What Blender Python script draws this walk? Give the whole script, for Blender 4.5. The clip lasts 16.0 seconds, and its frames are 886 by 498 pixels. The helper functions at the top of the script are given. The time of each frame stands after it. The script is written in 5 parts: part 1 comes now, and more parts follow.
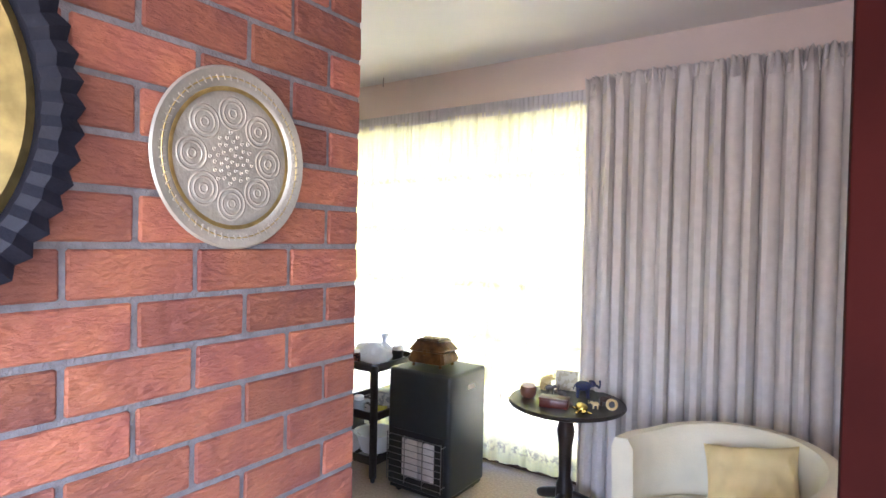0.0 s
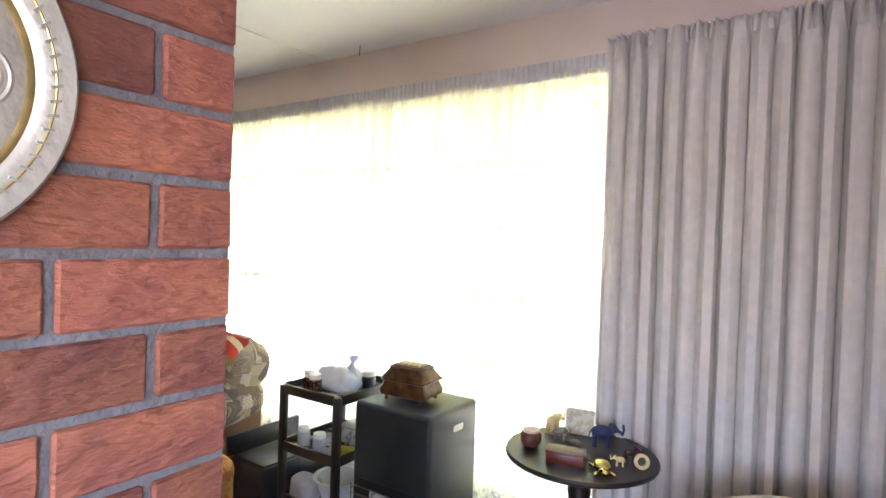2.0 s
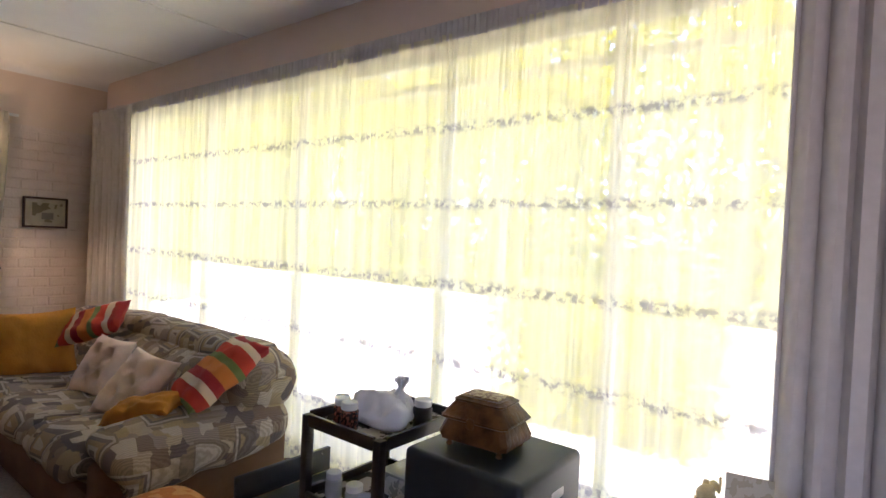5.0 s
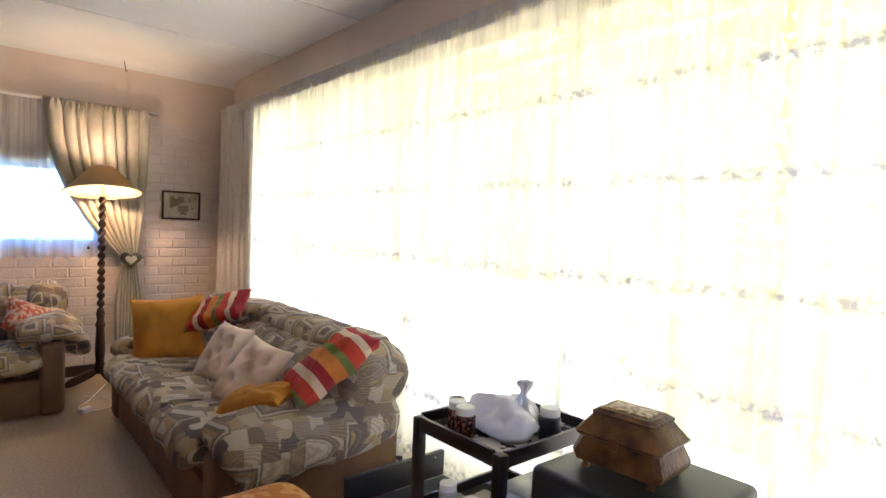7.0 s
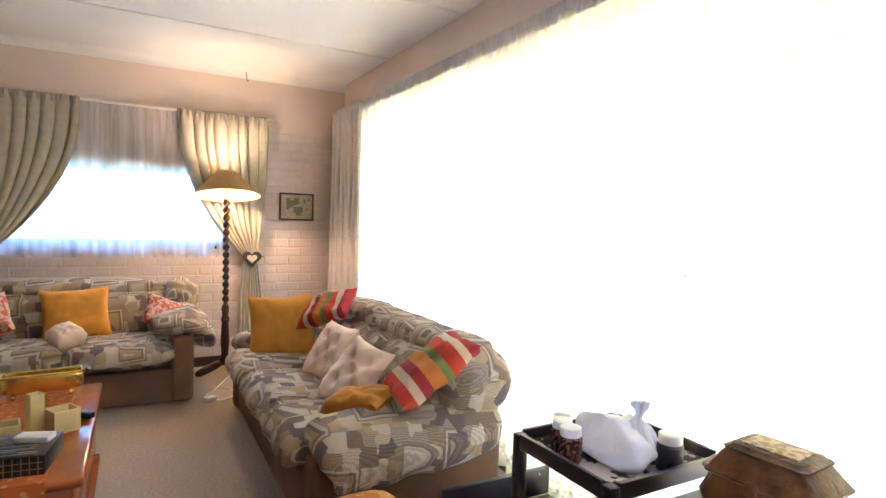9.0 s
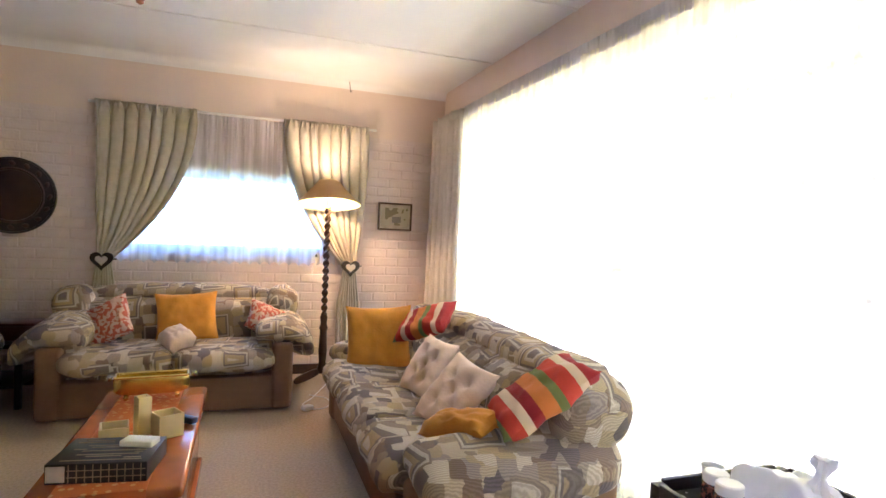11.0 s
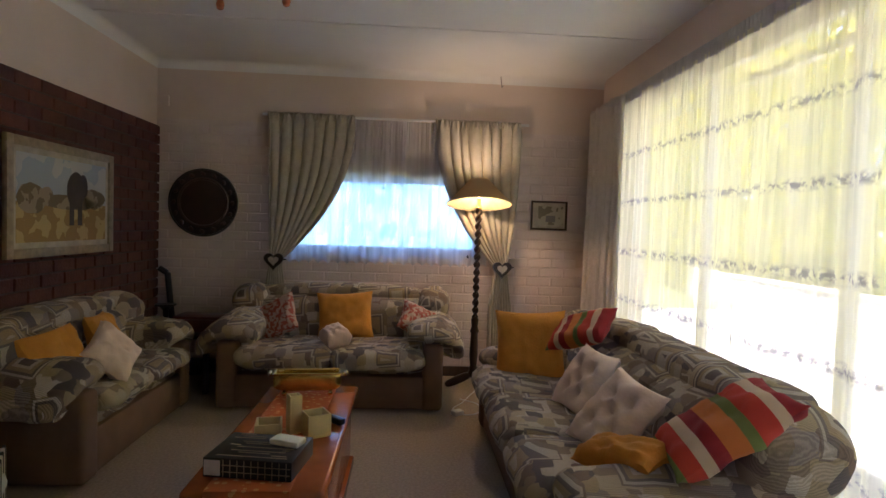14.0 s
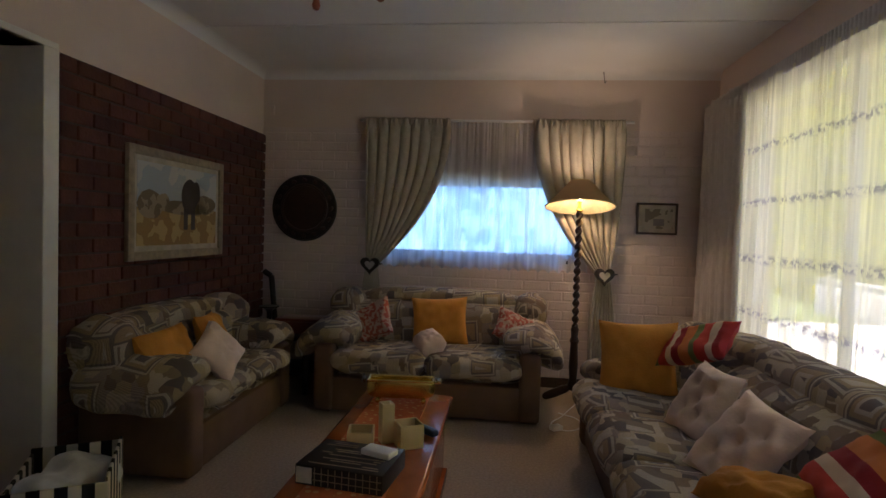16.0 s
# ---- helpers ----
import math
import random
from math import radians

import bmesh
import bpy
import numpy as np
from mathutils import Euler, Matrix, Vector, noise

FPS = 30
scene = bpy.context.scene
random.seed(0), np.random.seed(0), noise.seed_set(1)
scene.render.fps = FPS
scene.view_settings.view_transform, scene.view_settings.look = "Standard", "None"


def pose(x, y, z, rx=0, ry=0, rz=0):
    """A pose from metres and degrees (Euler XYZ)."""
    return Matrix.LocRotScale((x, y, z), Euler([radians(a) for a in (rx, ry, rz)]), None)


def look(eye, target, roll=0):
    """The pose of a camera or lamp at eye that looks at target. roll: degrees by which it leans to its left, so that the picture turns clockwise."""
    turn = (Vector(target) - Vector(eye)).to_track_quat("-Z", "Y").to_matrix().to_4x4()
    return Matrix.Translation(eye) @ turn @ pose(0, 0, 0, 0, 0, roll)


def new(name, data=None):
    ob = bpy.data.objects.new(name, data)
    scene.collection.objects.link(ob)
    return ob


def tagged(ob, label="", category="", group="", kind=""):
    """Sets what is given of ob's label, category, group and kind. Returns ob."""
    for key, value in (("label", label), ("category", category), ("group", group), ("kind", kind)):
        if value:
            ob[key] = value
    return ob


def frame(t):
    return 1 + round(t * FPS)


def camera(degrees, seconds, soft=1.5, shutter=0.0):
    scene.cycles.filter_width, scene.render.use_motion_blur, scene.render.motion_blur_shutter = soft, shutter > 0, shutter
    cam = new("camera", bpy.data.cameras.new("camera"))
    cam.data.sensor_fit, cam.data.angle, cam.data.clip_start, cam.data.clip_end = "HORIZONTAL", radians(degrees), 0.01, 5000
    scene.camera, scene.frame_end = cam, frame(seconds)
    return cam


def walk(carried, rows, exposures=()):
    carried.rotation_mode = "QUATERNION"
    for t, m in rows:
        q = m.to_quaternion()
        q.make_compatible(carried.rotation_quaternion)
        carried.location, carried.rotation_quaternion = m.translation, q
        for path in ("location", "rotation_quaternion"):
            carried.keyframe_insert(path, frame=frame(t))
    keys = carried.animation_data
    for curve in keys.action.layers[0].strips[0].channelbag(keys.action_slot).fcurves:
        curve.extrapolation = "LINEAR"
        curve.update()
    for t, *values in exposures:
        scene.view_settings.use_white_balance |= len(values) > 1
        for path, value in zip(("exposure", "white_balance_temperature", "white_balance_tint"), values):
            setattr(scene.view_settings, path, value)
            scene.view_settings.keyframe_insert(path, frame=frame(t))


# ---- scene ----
cam = camera(77.0, 16.0)
PATH = [
    (0, (0.364, -0.179, 1.538), (-0.752, 1.48, 1.507), 1.3),
    (0.5, (0.287, -0.015, 1.542), (-0.83, 1.644, 1.51), 1.6),
    (1, (0.195, 0.16, 1.546), (-0.915, 1.824, 1.513), 1.7),
    (1.5, (0.117, 0.31, 1.542), (-0.994, 1.972, 1.51), 1.8),
    (2, (0.033, 0.46, 1.547), (-1.08, 2.122, 1.515), 2.0),
    (2.5, (-0.05, 0.58, 1.54), (-1.163, 2.242, 1.51), 2.2),
    (3, (-0.144, 0.703, 1.542), (-1.258, 2.363, 1.511), 2.2),
    (3.5, (-0.223, 0.792, 1.539), (-1.36, 2.437, 1.511), 2.4),
    (3.7, (-0.26, 0.82, 1.534), (-1.404, 2.46, 1.507), 2.4),
    (5.8, (-0.681, 1.158, 1.431), (-2.022, 2.64, 1.36), 2.3),
    (6, (-0.688, 1.158, 1.44), (-2.059, 2.612, 1.36), 2.1),
    (6.5, (-0.747, 1.223, 1.422), (-2.198, 2.597, 1.35), 2.3),
    (7, (-0.79, 1.267, 1.412), (-2.317, 2.557, 1.335), 2.3),
    (7.5, (-0.835, 1.314, 1.413), (-2.436, 2.509, 1.327), 2.2),
    (8, (-0.844, 1.34, 1.436), (-2.503, 2.453, 1.332), 1.6),
    (8.5, (-0.86, 1.365, 1.433), (-2.569, 2.399, 1.33), 1.8),
    (9, (-0.885, 1.381, 1.422), (-2.634, 2.346, 1.323), 1.8),
    (11.3, (-1.122, 1.406, 1.399), (-3.02, 2.032, 1.321), 2.3),
    (11.5, (-1.112, 1.422, 1.412), (-3.018, 2.021, 1.321), 2.0),
    (12, (-1.148, 1.436, 1.418), (-3.075, 1.966, 1.326), 2.0),
    (12.5, (-1.199, 1.444, 1.418), (-3.148, 1.885, 1.326), 2.1),
    (13, (-1.247, 1.458, 1.411), (-3.216, 1.798, 1.322), 2.0),
    (13.5, (-1.286, 1.47, 1.408), (-3.271, 1.701, 1.321), 2.0),
    (14, (-1.328, 1.486, 1.391), (-3.322, 1.608, 1.309), 1.9),
    (14.5, (-1.357, 1.499, 1.379), (-3.355, 1.514, 1.302), 1.8),
    (15, (-1.385, 1.494, 1.38), (-3.382, 1.422, 1.302), 1.9),
    (15.5, (-1.431, 1.49, 1.372), (-3.425, 1.342, 1.299), 1.8),
    (16, (-1.473, 1.475, 1.377), (-3.459, 1.258, 1.305), 1.8),
]
EXPOSURES = [(0.0, 4.3, 5650, 20), (2.0, 4.3, 5650, 20), (3.0, 3.8, 5650, 30), (3.5, 3.4, 5650, 30), (6.0, 3.25, 5650, 30), (7.0, 3.85, 5650, 30), (9.0, 4.55, 5650, 30), (11.5, 4.6, 5650, 30), (12.0, 4.45, 5650, 30), (12.5, 4.28, 5650, 30), (13.0, 3.68, 5650, 30), (13.5, 3.18, 5650, 30), (14.5, 2.82, 5650, 30), (15.0, 2.67, 5650, 30), (16.0, 2.37, 5650, 30)]
walk(cam, [(t, look(eye, target, roll)) for t, eye, target, roll in PATH], EXPOSURES)

# ---- world and light ----
LAMP_W = 1.7
world = bpy.data.worlds.new("world")
scene.world = world
world.use_nodes = True
wn = world.node_tree.nodes
sky = wn.new("ShaderNodeTexSky")
sky.sky_type, sky.sun_disc = "NISHITA", False
sky.sun_elevation, sky.sun_rotation = radians(68), radians(142)
wn["Background"].inputs[1].default_value = 0.15
world.node_tree.links.new(sky.outputs[0], wn["Background"].inputs[0])
sun = new("sun", bpy.data.lights.new("sun", "SUN"))
sun.data.energy, sun.data.angle, sun.data.color = 5.0, radians(1.5), (1, 0.95, 0.80)
sun.matrix_world = look((2.0, -2.6, 8.0), (0, 0, 0))
# fill lamps added at unseen openings behind the camera to brighten the hall
for at, to, w, h, watts in (((0.3, -1.98, 1.5), (0.3, 0, 1.45), 1.5, 1.2, 3.0), ((1.38, -0.85, 1.5), (0, -0.85, 1.45), 1.5, 1.2, 1.4)):
    al = new("hall_fill", bpy.data.lights.new("hall_fill", "AREA"))
    al.data.shape, al.data.size, al.data.size_y, al.data.energy, al.data.color = "RECTANGLE", w, h, watts, (0.97, 0.95, 1.0)
    al.matrix_world = look(at, to)

# ---- materials ----
def mat(name, color, rough=0.8, metal=0.0, var=0.25, scale=12.0, bump=0.15, bscale=120.0, dark=None, random_=0.0, spec=0.5, stretch=None):
    """Base colour mottled at two scales, with fine relief."""
    m = bpy.data.materials.new(name)
    m.use_nodes = True
    n, l = m.node_tree.nodes, m.node_tree.links
    b = n["Principled BSDF"]
    b.inputs["Roughness"].default_value, b.inputs["Metallic"].default_value = rough, metal
    b.inputs["Specular IOR Level"].default_value = spec
    tc = n.new("ShaderNodeTexCoord")
    n1, n2 = n.new("ShaderNodeTexNoise"), n.new("ShaderNodeTexNoise")
    n1.inputs["Scale"].default_value, n2.inputs["Scale"].default_value = scale, bscale
    n1.inputs["Detail"].default_value = 6
    mx = n.new("ShaderNodeMix")
    mx.data_type = "RGBA"
    d = dark or [c * (1 - var) for c in color]
    mx.inputs["A"].default_value, mx.inputs["B"].default_value = (*d, 1), (*color, 1)
    ramp = n.new("ShaderNodeMapRange")
    ramp.inputs["From Min"].default_value, ramp.inputs["From Max"].default_value = 0.35, 0.65
    l.new(tc.outputs["Object"], n1.inputs["Vector"]), l.new(tc.outputs["Object"], n2.inputs["Vector"])
    l.new(n1.outputs["Fac"], ramp.inputs["Value"])
    l.new(ramp.outputs[0], mx.inputs["Factor"])
    out = mx.outputs["Result"]
    if random_:
        oi, hs, mr = n.new("ShaderNodeObjectInfo"), n.new("ShaderNodeHueSaturation"), n.new("ShaderNodeMapRange")
        mr.inputs["To Min"].default_value, mr.inputs["To Max"].default_value = 1 - random_, 1 + random_
        l.new(oi.outputs["Random"], mr.inputs["Value"]), l.new(mr.outputs[0], hs.inputs["Value"])
        l.new(out, hs.inputs["Color"])
        out = hs.outputs[0]
        off = n.new("ShaderNodeVectorMath")
        off.operation = "MULTIPLY_ADD"
        off.inputs[1].default_value = (1, 1, 1)
        sc = n.new("ShaderNodeVectorMath")
        sc.operation = "SCALE"
        sc.inputs[0].default_value = (7, 13, 5)
        l.new(oi.outputs["Random"], sc.inputs["Scale"]), l.new(tc.outputs["Object"], off.inputs[0]), l.new(sc.outputs[0], off.inputs[2])
        l.new(off.outputs[0], n1.inputs["Vector"]), l.new(off.outputs[0], n2.inputs["Vector"])
        if stretch:
            mp = n.new("ShaderNodeVectorMath")
            mp.operation = "MULTIPLY"
            mp.inputs[1].default_value = stretch
            l.new(off.outputs[0], mp.inputs[0]), l.new(mp.outputs[0], n2.inputs["Vector"])
            n2.inputs["Detail"].default_value = 4
    l.new(out, b.inputs["Base Color"])
    if bump:
        bp = n.new("ShaderNodeBump")
        bp.inputs["Strength"].default_value, bp.inputs["Distance"].default_value = bump, 0.025 if stretch else 0.01
        l.new(n2.outputs["Fac"], bp.inputs["Height"]), l.new(bp.outputs[0], b.inputs["Normal"])
    return m


def ramp_nodes(n, stops, constant=True):
    r = n.new("ShaderNodeValToRGB")
    r.color_ramp.interpolation = "CONSTANT" if constant else "LINEAR"
    e = r.color_ramp.elements
    while len(e) < len(stops):
        e.new(0.5)
    for k, (p, c) in zip(e, stops):
        k.position, k.color = p, (*c, 1)
    return r


def patchwork(name):
    """Woven upholstery of overlapping squares with square rings."""
    m = mat(name, (0.2, 0.18, 0.15), 0.95, bump=0.35, bscale=260)
    n, l = m.node_tree.nodes, m.node_tree.links
    tc = n.new("ShaderNodeTexCoord")
    mp = n.new("ShaderNodeMapping")
    mp.inputs["Rotation"].default_value = (0.1, 0.1, 0.12)
    l.new(tc.outputs["Object"], mp.inputs["Vector"])
    v1, v2 = n.new("ShaderNodeTexVoronoi"), n.new("ShaderNodeTexVoronoi")
    for v, s, r in ((v1, 4.8, 0.6), (v2, 14.0, 0.7)):
        v.distance = "CHEBYCHEV"
        v.inputs["Scale"].default_value, v.inputs["Randomness"].default_value = s, r
        l.new(mp.outputs[0], v.inputs["Vector"])
    sx = n.new("ShaderNodeSeparateColor")
    l.new(v2.outputs["Color"], sx.inputs[0])
    pal = ramp_nodes(n, [(0, (0.080, 0.067, 0.063)), (0.14, (0.265, 0.218, 0.151)), (0.32, (0.159, 0.124, 0.084)), (0.46, (0.297, 0.257, 0.197)), (0.6, (0.223, 0.178, 0.105)), (0.72, (0.175, 0.148, 0.124)), (0.88, (0.117, 0.084, 0.063))])
    l.new(sx.outputs[0], pal.inputs[0])
    ring = ramp_nodes(n, [(0, (0.101, 0.079, 0.071)), (0.14, (0.276, 0.238, 0.185)), (0.22, (0.201, 0.153, 0.092)), (0.31, (0.106, 0.087, 0.076)), (0.37, (0.276, 0.243, 0.193)), (0.42, (0.138, 0.109, 0.084)), (0.46, (0, 0, 0))])
    l.new(v1.outputs["Distance"], ring.inputs[0])
    sep1 = n.new("ShaderNodeSeparateColor")
    l.new(v1.outputs["Color"], sep1.inputs[0])
    lt, lt2, mul = n.new("ShaderNodeMath"), n.new("ShaderNodeMath"), n.new("ShaderNodeMath")
    lt.operation, lt2.operation, mul.operation = "LESS_THAN", "LESS_THAN", "MULTIPLY"
    lt.inputs[1].default_value, lt2.inputs[1].default_value = 0.46, 0.5
    l.new(v1.outputs["Distance"], lt.inputs[0]), l.new(sep1.outputs[0], lt2.inputs[0])
    l.new(lt.outputs[0], mul.inputs[0]), l.new(lt2.outputs[0], mul.inputs[1])
    mx = n.new("ShaderNodeMix")
    mx.data_type = "RGBA"
    l.new(mul.outputs[0], mx.inputs["Factor"]), l.new(pal.outputs[0], mx.inputs["A"]), l.new(ring.outputs[0], mx.inputs["B"])
    wv = n.new("ShaderNodeTexWave")
    wv.inputs["Scale"].default_value, wv.inputs["Distortion"].default_value = 60, 3
    l.new(mp.outputs[0], wv.inputs["Vector"])
    mr = n.new("ShaderNodeMapRange")
    l.new(wv.outputs["Fac"], mr.inputs["Value"])
    hs = n.new("ShaderNodeHueSaturation")
    mr.inputs["To Min"].default_value, mr.inputs["To Max"].default_value = 1.2, 1.8
    l.new(mr.outputs[0], hs.inputs["Value"]), l.new(mx.outputs["Result"], hs.inputs["Color"])
    l.new(hs.outputs[0], n["Principled BSDF"].inputs["Base Color"])
    return m


def stripes(name, stops, axis=0, scale=1.0, rough=0.9):
    """Bands of colour along one generated axis."""
    m = mat(name, (0.5, 0.3, 0.2), rough, bump=0.2, bscale=300)
    n, l = m.node_tree.nodes, m.node_tree.links
    tc, sp = n.new("ShaderNodeTexCoord"), n.new("ShaderNodeSeparateXYZ")
    l.new(tc.outputs["Generated"], sp.inputs[0])
    r = ramp_nodes(n, stops)
    if scale != 1.0:
        mu, fr = n.new("ShaderNodeMath"), n.new("ShaderNodeMath")
        mu.operation, fr.operation = "MULTIPLY", "FRACT"
        mu.inputs[1].default_value = scale
        l.new(sp.outputs[axis], mu.inputs[0]), l.new(mu.outputs[0], fr.inputs[0]), l.new(fr.outputs[0], r.inputs[0])
    else:
        l.new(sp.outputs[axis], r.inputs[0])
    l.new(r.outputs[0], n["Principled BSDF"].inputs["Base Color"])
    return m


def blotch(name, c1, c2, scale, lo=0.5, rough=0.9, voronoi=False):
    """Two colours in a sharp-edged printed pattern."""
    m = mat(name, c1, rough, bump=0.2, bscale=250)
    n, l = m.node_tree.nodes, m.node_tree.links
    tc = n.new("ShaderNodeTexCoord")
    t = n.new("ShaderNodeTexVoronoi" if voronoi else "ShaderNodeTexNoise")
    t.inputs["Scale"].default_value = scale
    l.new(tc.outputs["Object"], t.inputs["Vector"])
    r = ramp_nodes(n, [(0, c1), (lo, c2)])
    l.new(t.outputs["Distance" if voronoi else "Fac"], r.inputs[0])
    l.new(r.outputs[0], n["Principled BSDF"].inputs["Base Color"])
    return m


def net(name, color, see, bands=(), band_dark=(0.36, 0.34, 0.34)):
    """Thin woven net: light passes partly straight, partly scattered; embroidered rows at given heights."""
    m = bpy.data.materials.new(name)
    m.use_nodes = True
    n, l = m.node_tree.nodes, m.node_tree.links
    n.remove(n["Principled BSDF"])
    out = n["Material Output"]
    tr, tl, df = n.new("ShaderNodeBsdfTransparent"), n.new("ShaderNodeBsdfTranslucent"), n.new("ShaderNodeBsdfDiffuse")
    tl.inputs[0].default_value = df.inputs[0].default_value = (*color, 1)
    a, b = n.new("ShaderNodeMixShader"), n.new("ShaderNodeMixShader")
    a.inputs[0].default_value = 0.2
    l.new(tl.outputs[0], a.inputs[1]), l.new(df.outputs[0], a.inputs[2])
    l.new(tr.outputs[0], b.inputs[1]), l.new(a.outputs[0], b.inputs[2])
    b.inputs[0].default_value = 1 - see
    l.new(b.outputs[0], out.inputs[0])
    gat, gtc, gmp, gmr = n.new("ShaderNodeTexNoise"), n.new("ShaderNodeTexCoord"), n.new("ShaderNodeVectorMath"), n.new("ShaderNodeMapRange")
    gmp.operation, gmp.inputs[1].default_value = "MULTIPLY", (1, 0, 0.03)
    gat.inputs["Scale"].default_value, gat.inputs["Detail"].default_value = 16, 4
    gmr.inputs["From Min"].default_value, gmr.inputs["From Max"].default_value = 0.3, 0.7
    gmr.inputs["To Min"].default_value, gmr.inputs["To Max"].default_value = max(0.0, 1 - see * 1.6), min(1.0, 1 - see * 0.35)
    l.new(gtc.outputs["Object"], gmp.inputs[0]), l.new(gmp.outputs[0], gat.inputs["Vector"]), l.new(gat.outputs["Fac"], gmr.inputs["Value"])
    l.new(gmr.outputs[0], b.inputs[0])
    if bands:
        tc, sp, ns = n.new("ShaderNodeTexCoord"), n.new("ShaderNodeSeparateXYZ"), n.new("ShaderNodeTexNoise")
        l.new(tc.outputs["Object"], sp.inputs[0])
        ns.inputs["Scale"].default_value, ns.inputs["Detail"].default_value = 34, 2
        l.new(tc.outputs["Object"], ns.inputs["Vector"])
        total = None
        for z, half in bands:
            d, ab, ls = n.new("ShaderNodeMath"), n.new("ShaderNodeMath"), n.new("ShaderNodeMapRange")
            d.operation, ab.operation = "SUBTRACT", "ABSOLUTE"
            d.inputs[1].default_value = z
            ls.inputs["From Min"].default_value, ls.inputs["From Max"].default_value = half * 1.2, half * 0.3
            l.new(sp.outputs[2], d.inputs[0]), l.new(d.outputs[0], ab.inputs[0]), l.new(ab.outputs[0], ls.inputs["Value"])
            if total is None:
                total = ls.outputs[0]
            else:
                mxm = n.new("ShaderNodeMath")
                mxm.operation = "MAXIMUM"
                l.new(total, mxm.inputs[0]), l.new(ls.outputs[0], mxm.inputs[1])
                total = mxm.outputs[0]
        st, mu = n.new("ShaderNodeMapRange"), n.new("ShaderNodeMath")
        st.inputs["From Min"].default_value, st.inputs["From Max"].default_value = 0.42, 0.60
        mu.operation = "MULTIPLY"
        l.new(ns.outputs["Fac"], st.inputs["Value"]), l.new(st.outputs[0], mu.inputs[0]), l.new(total, mu.inputs[1])
        mc, mf = n.new("ShaderNodeMix"), n.new("ShaderNodeMapRange")
        mc.data_type = "RGBA"
        mc.inputs["A"].default_value, mc.inputs["B"].default_value = (*color, 1), (*band_dark, 1)
        mf.inputs["To Max"].default_value = 0.95
        l.new(gmr.outputs[0], mf.inputs["To Min"])
        l.new(mu.outputs[0], mc.inputs["Factor"]), l.new(mu.outputs[0], mf.inputs["Value"])
        l.new(mc.outputs["Result"], tl.inputs[0]), l.new(mc.outputs["Result"], df.inputs[0]), l.new(mf.outputs[0], b.inputs[0])
    return m


def glowing(name, color, strength):
    m = bpy.data.materials.new(name)
    m.use_nodes = True
    b = m.node_tree.nodes["Principled BSDF"]
    b.inputs["Emission Color"].default_value, b.inputs["Emission Strength"].default_value = (*color, 1), strength
    return m


def glass_mat(name):
    m = bpy.data.materials.new(name)
    m.use_nodes = True
    b = m.node_tree.nodes["Principled BSDF"]
    b.inputs["Transmission Weight"].default_value, b.inputs["Roughness"].default_value, b.inputs["IOR"].default_value = 1.0, 0.0, 1.1
    return m


M_brick = mat("rustic_brick", (0.28, 0.098, 0.05), 0.75, scale=9, bump=0.65, bscale=34, dark=(0.19, 0.06, 0.042), random_=0.34, stretch=(0.9, 0.9, 2.2))
M_brick_dark = mat("brown_brick", (0.115, 0.038, 0.026), 0.85, scale=9, bump=0.6, bscale=60, dark=(0.08, 0.026, 0.02), random_=0.3)
M_mortar = mat("mortar", (0.17, 0.16, 0.165), 0.95, scale=30, bump=0.5)
M_mortar_dark = mat("brown_mortar", (0.095, 0.062, 0.055), 0.95, scale=30, bump=0.5)
M_painted = mat("painted_brick", (0.67, 0.565, 0.52), 0.7, var=0.1, scale=5, bump=0.5, bscale=55)
M_wall = mat("cream_plaster", (0.68, 0.56, 0.485), 0.85, var=0.06, scale=2.5, bump=0.12, bscale=70)
M_ceiling = mat("ceiling_paint", (0.76, 0.74, 0.72), 0.85, var=0.05, scale=2, bump=0.04)
M_white = mat("white_gloss_paint", (0.75, 0.72, 0.66), 0.4, var=0.06, bump=0.03)
M_carpet = mat("carpet", (0.54, 0.43, 0.32), 1.0, var=0.2, scale=60, bump=0.8, bscale=300)
M_skirt = mat("dark_skirting", (0.06, 0.03, 0.02), 0.45, bump=0.05)
M_curtain = mat("lined_curtain_cloth", (0.64, 0.595, 0.55), 0.9, var=0.08, scale=20, bump=0.2, bscale=400)
M_curtain_far = mat("gold_curtain_cloth", (0.46, 0.415, 0.33), 0.85, var=0.1, scale=20, bump=0.2, bscale=400)
M_mahogany = mat("mahogany", (0.13, 0.028, 0.016), 0.3, var=0.35, scale=6, bump=0.03)
M_door = mat("dark_red_door_varnish", (0.026, 0.004, 0.003), 0.7, var=0.3, scale=6, bump=0.03, spec=0.04)
M_table = mat("red_brown_polished_wood", (0.42, 0.12, 0.034), 0.16, var=0.3, scale=7, bump=0.02)
M_darkwood = mat("dark_turned_wood", (0.05, 0.022, 0.014), 0.3, var=0.3, scale=9, bump=0.04)
M_blackwood = mat("ebonised_wood", (0.02, 0.014, 0.012), 0.35, var=0.2, bump=0.04)
M_casket = mat("gilded_carved_wood", (0.15, 0.066, 0.018), 0.42, var=0.6, scale=18, bump=0.5, bscale=45, spec=0.25)
M_heater = mat("black_enamel", (0.022, 0.026, 0.028), 0.42, var=0.2, bump=0.05, bscale=300)
M_chrome = mat("wire_metal", (0.5, 0.5, 0.5), 0.25, 1.0, var=0.1, bump=0.0)
M_wire = mat("dull_wire", (0.3, 0.29, 0.28), 0.4, 1.0, bump=0.0)
M_ceramic = mat("ceramic_plaque", (0.62, 0.58, 0.55), 0.8, var=0.12, scale=40, bump=0.4, bscale=350)
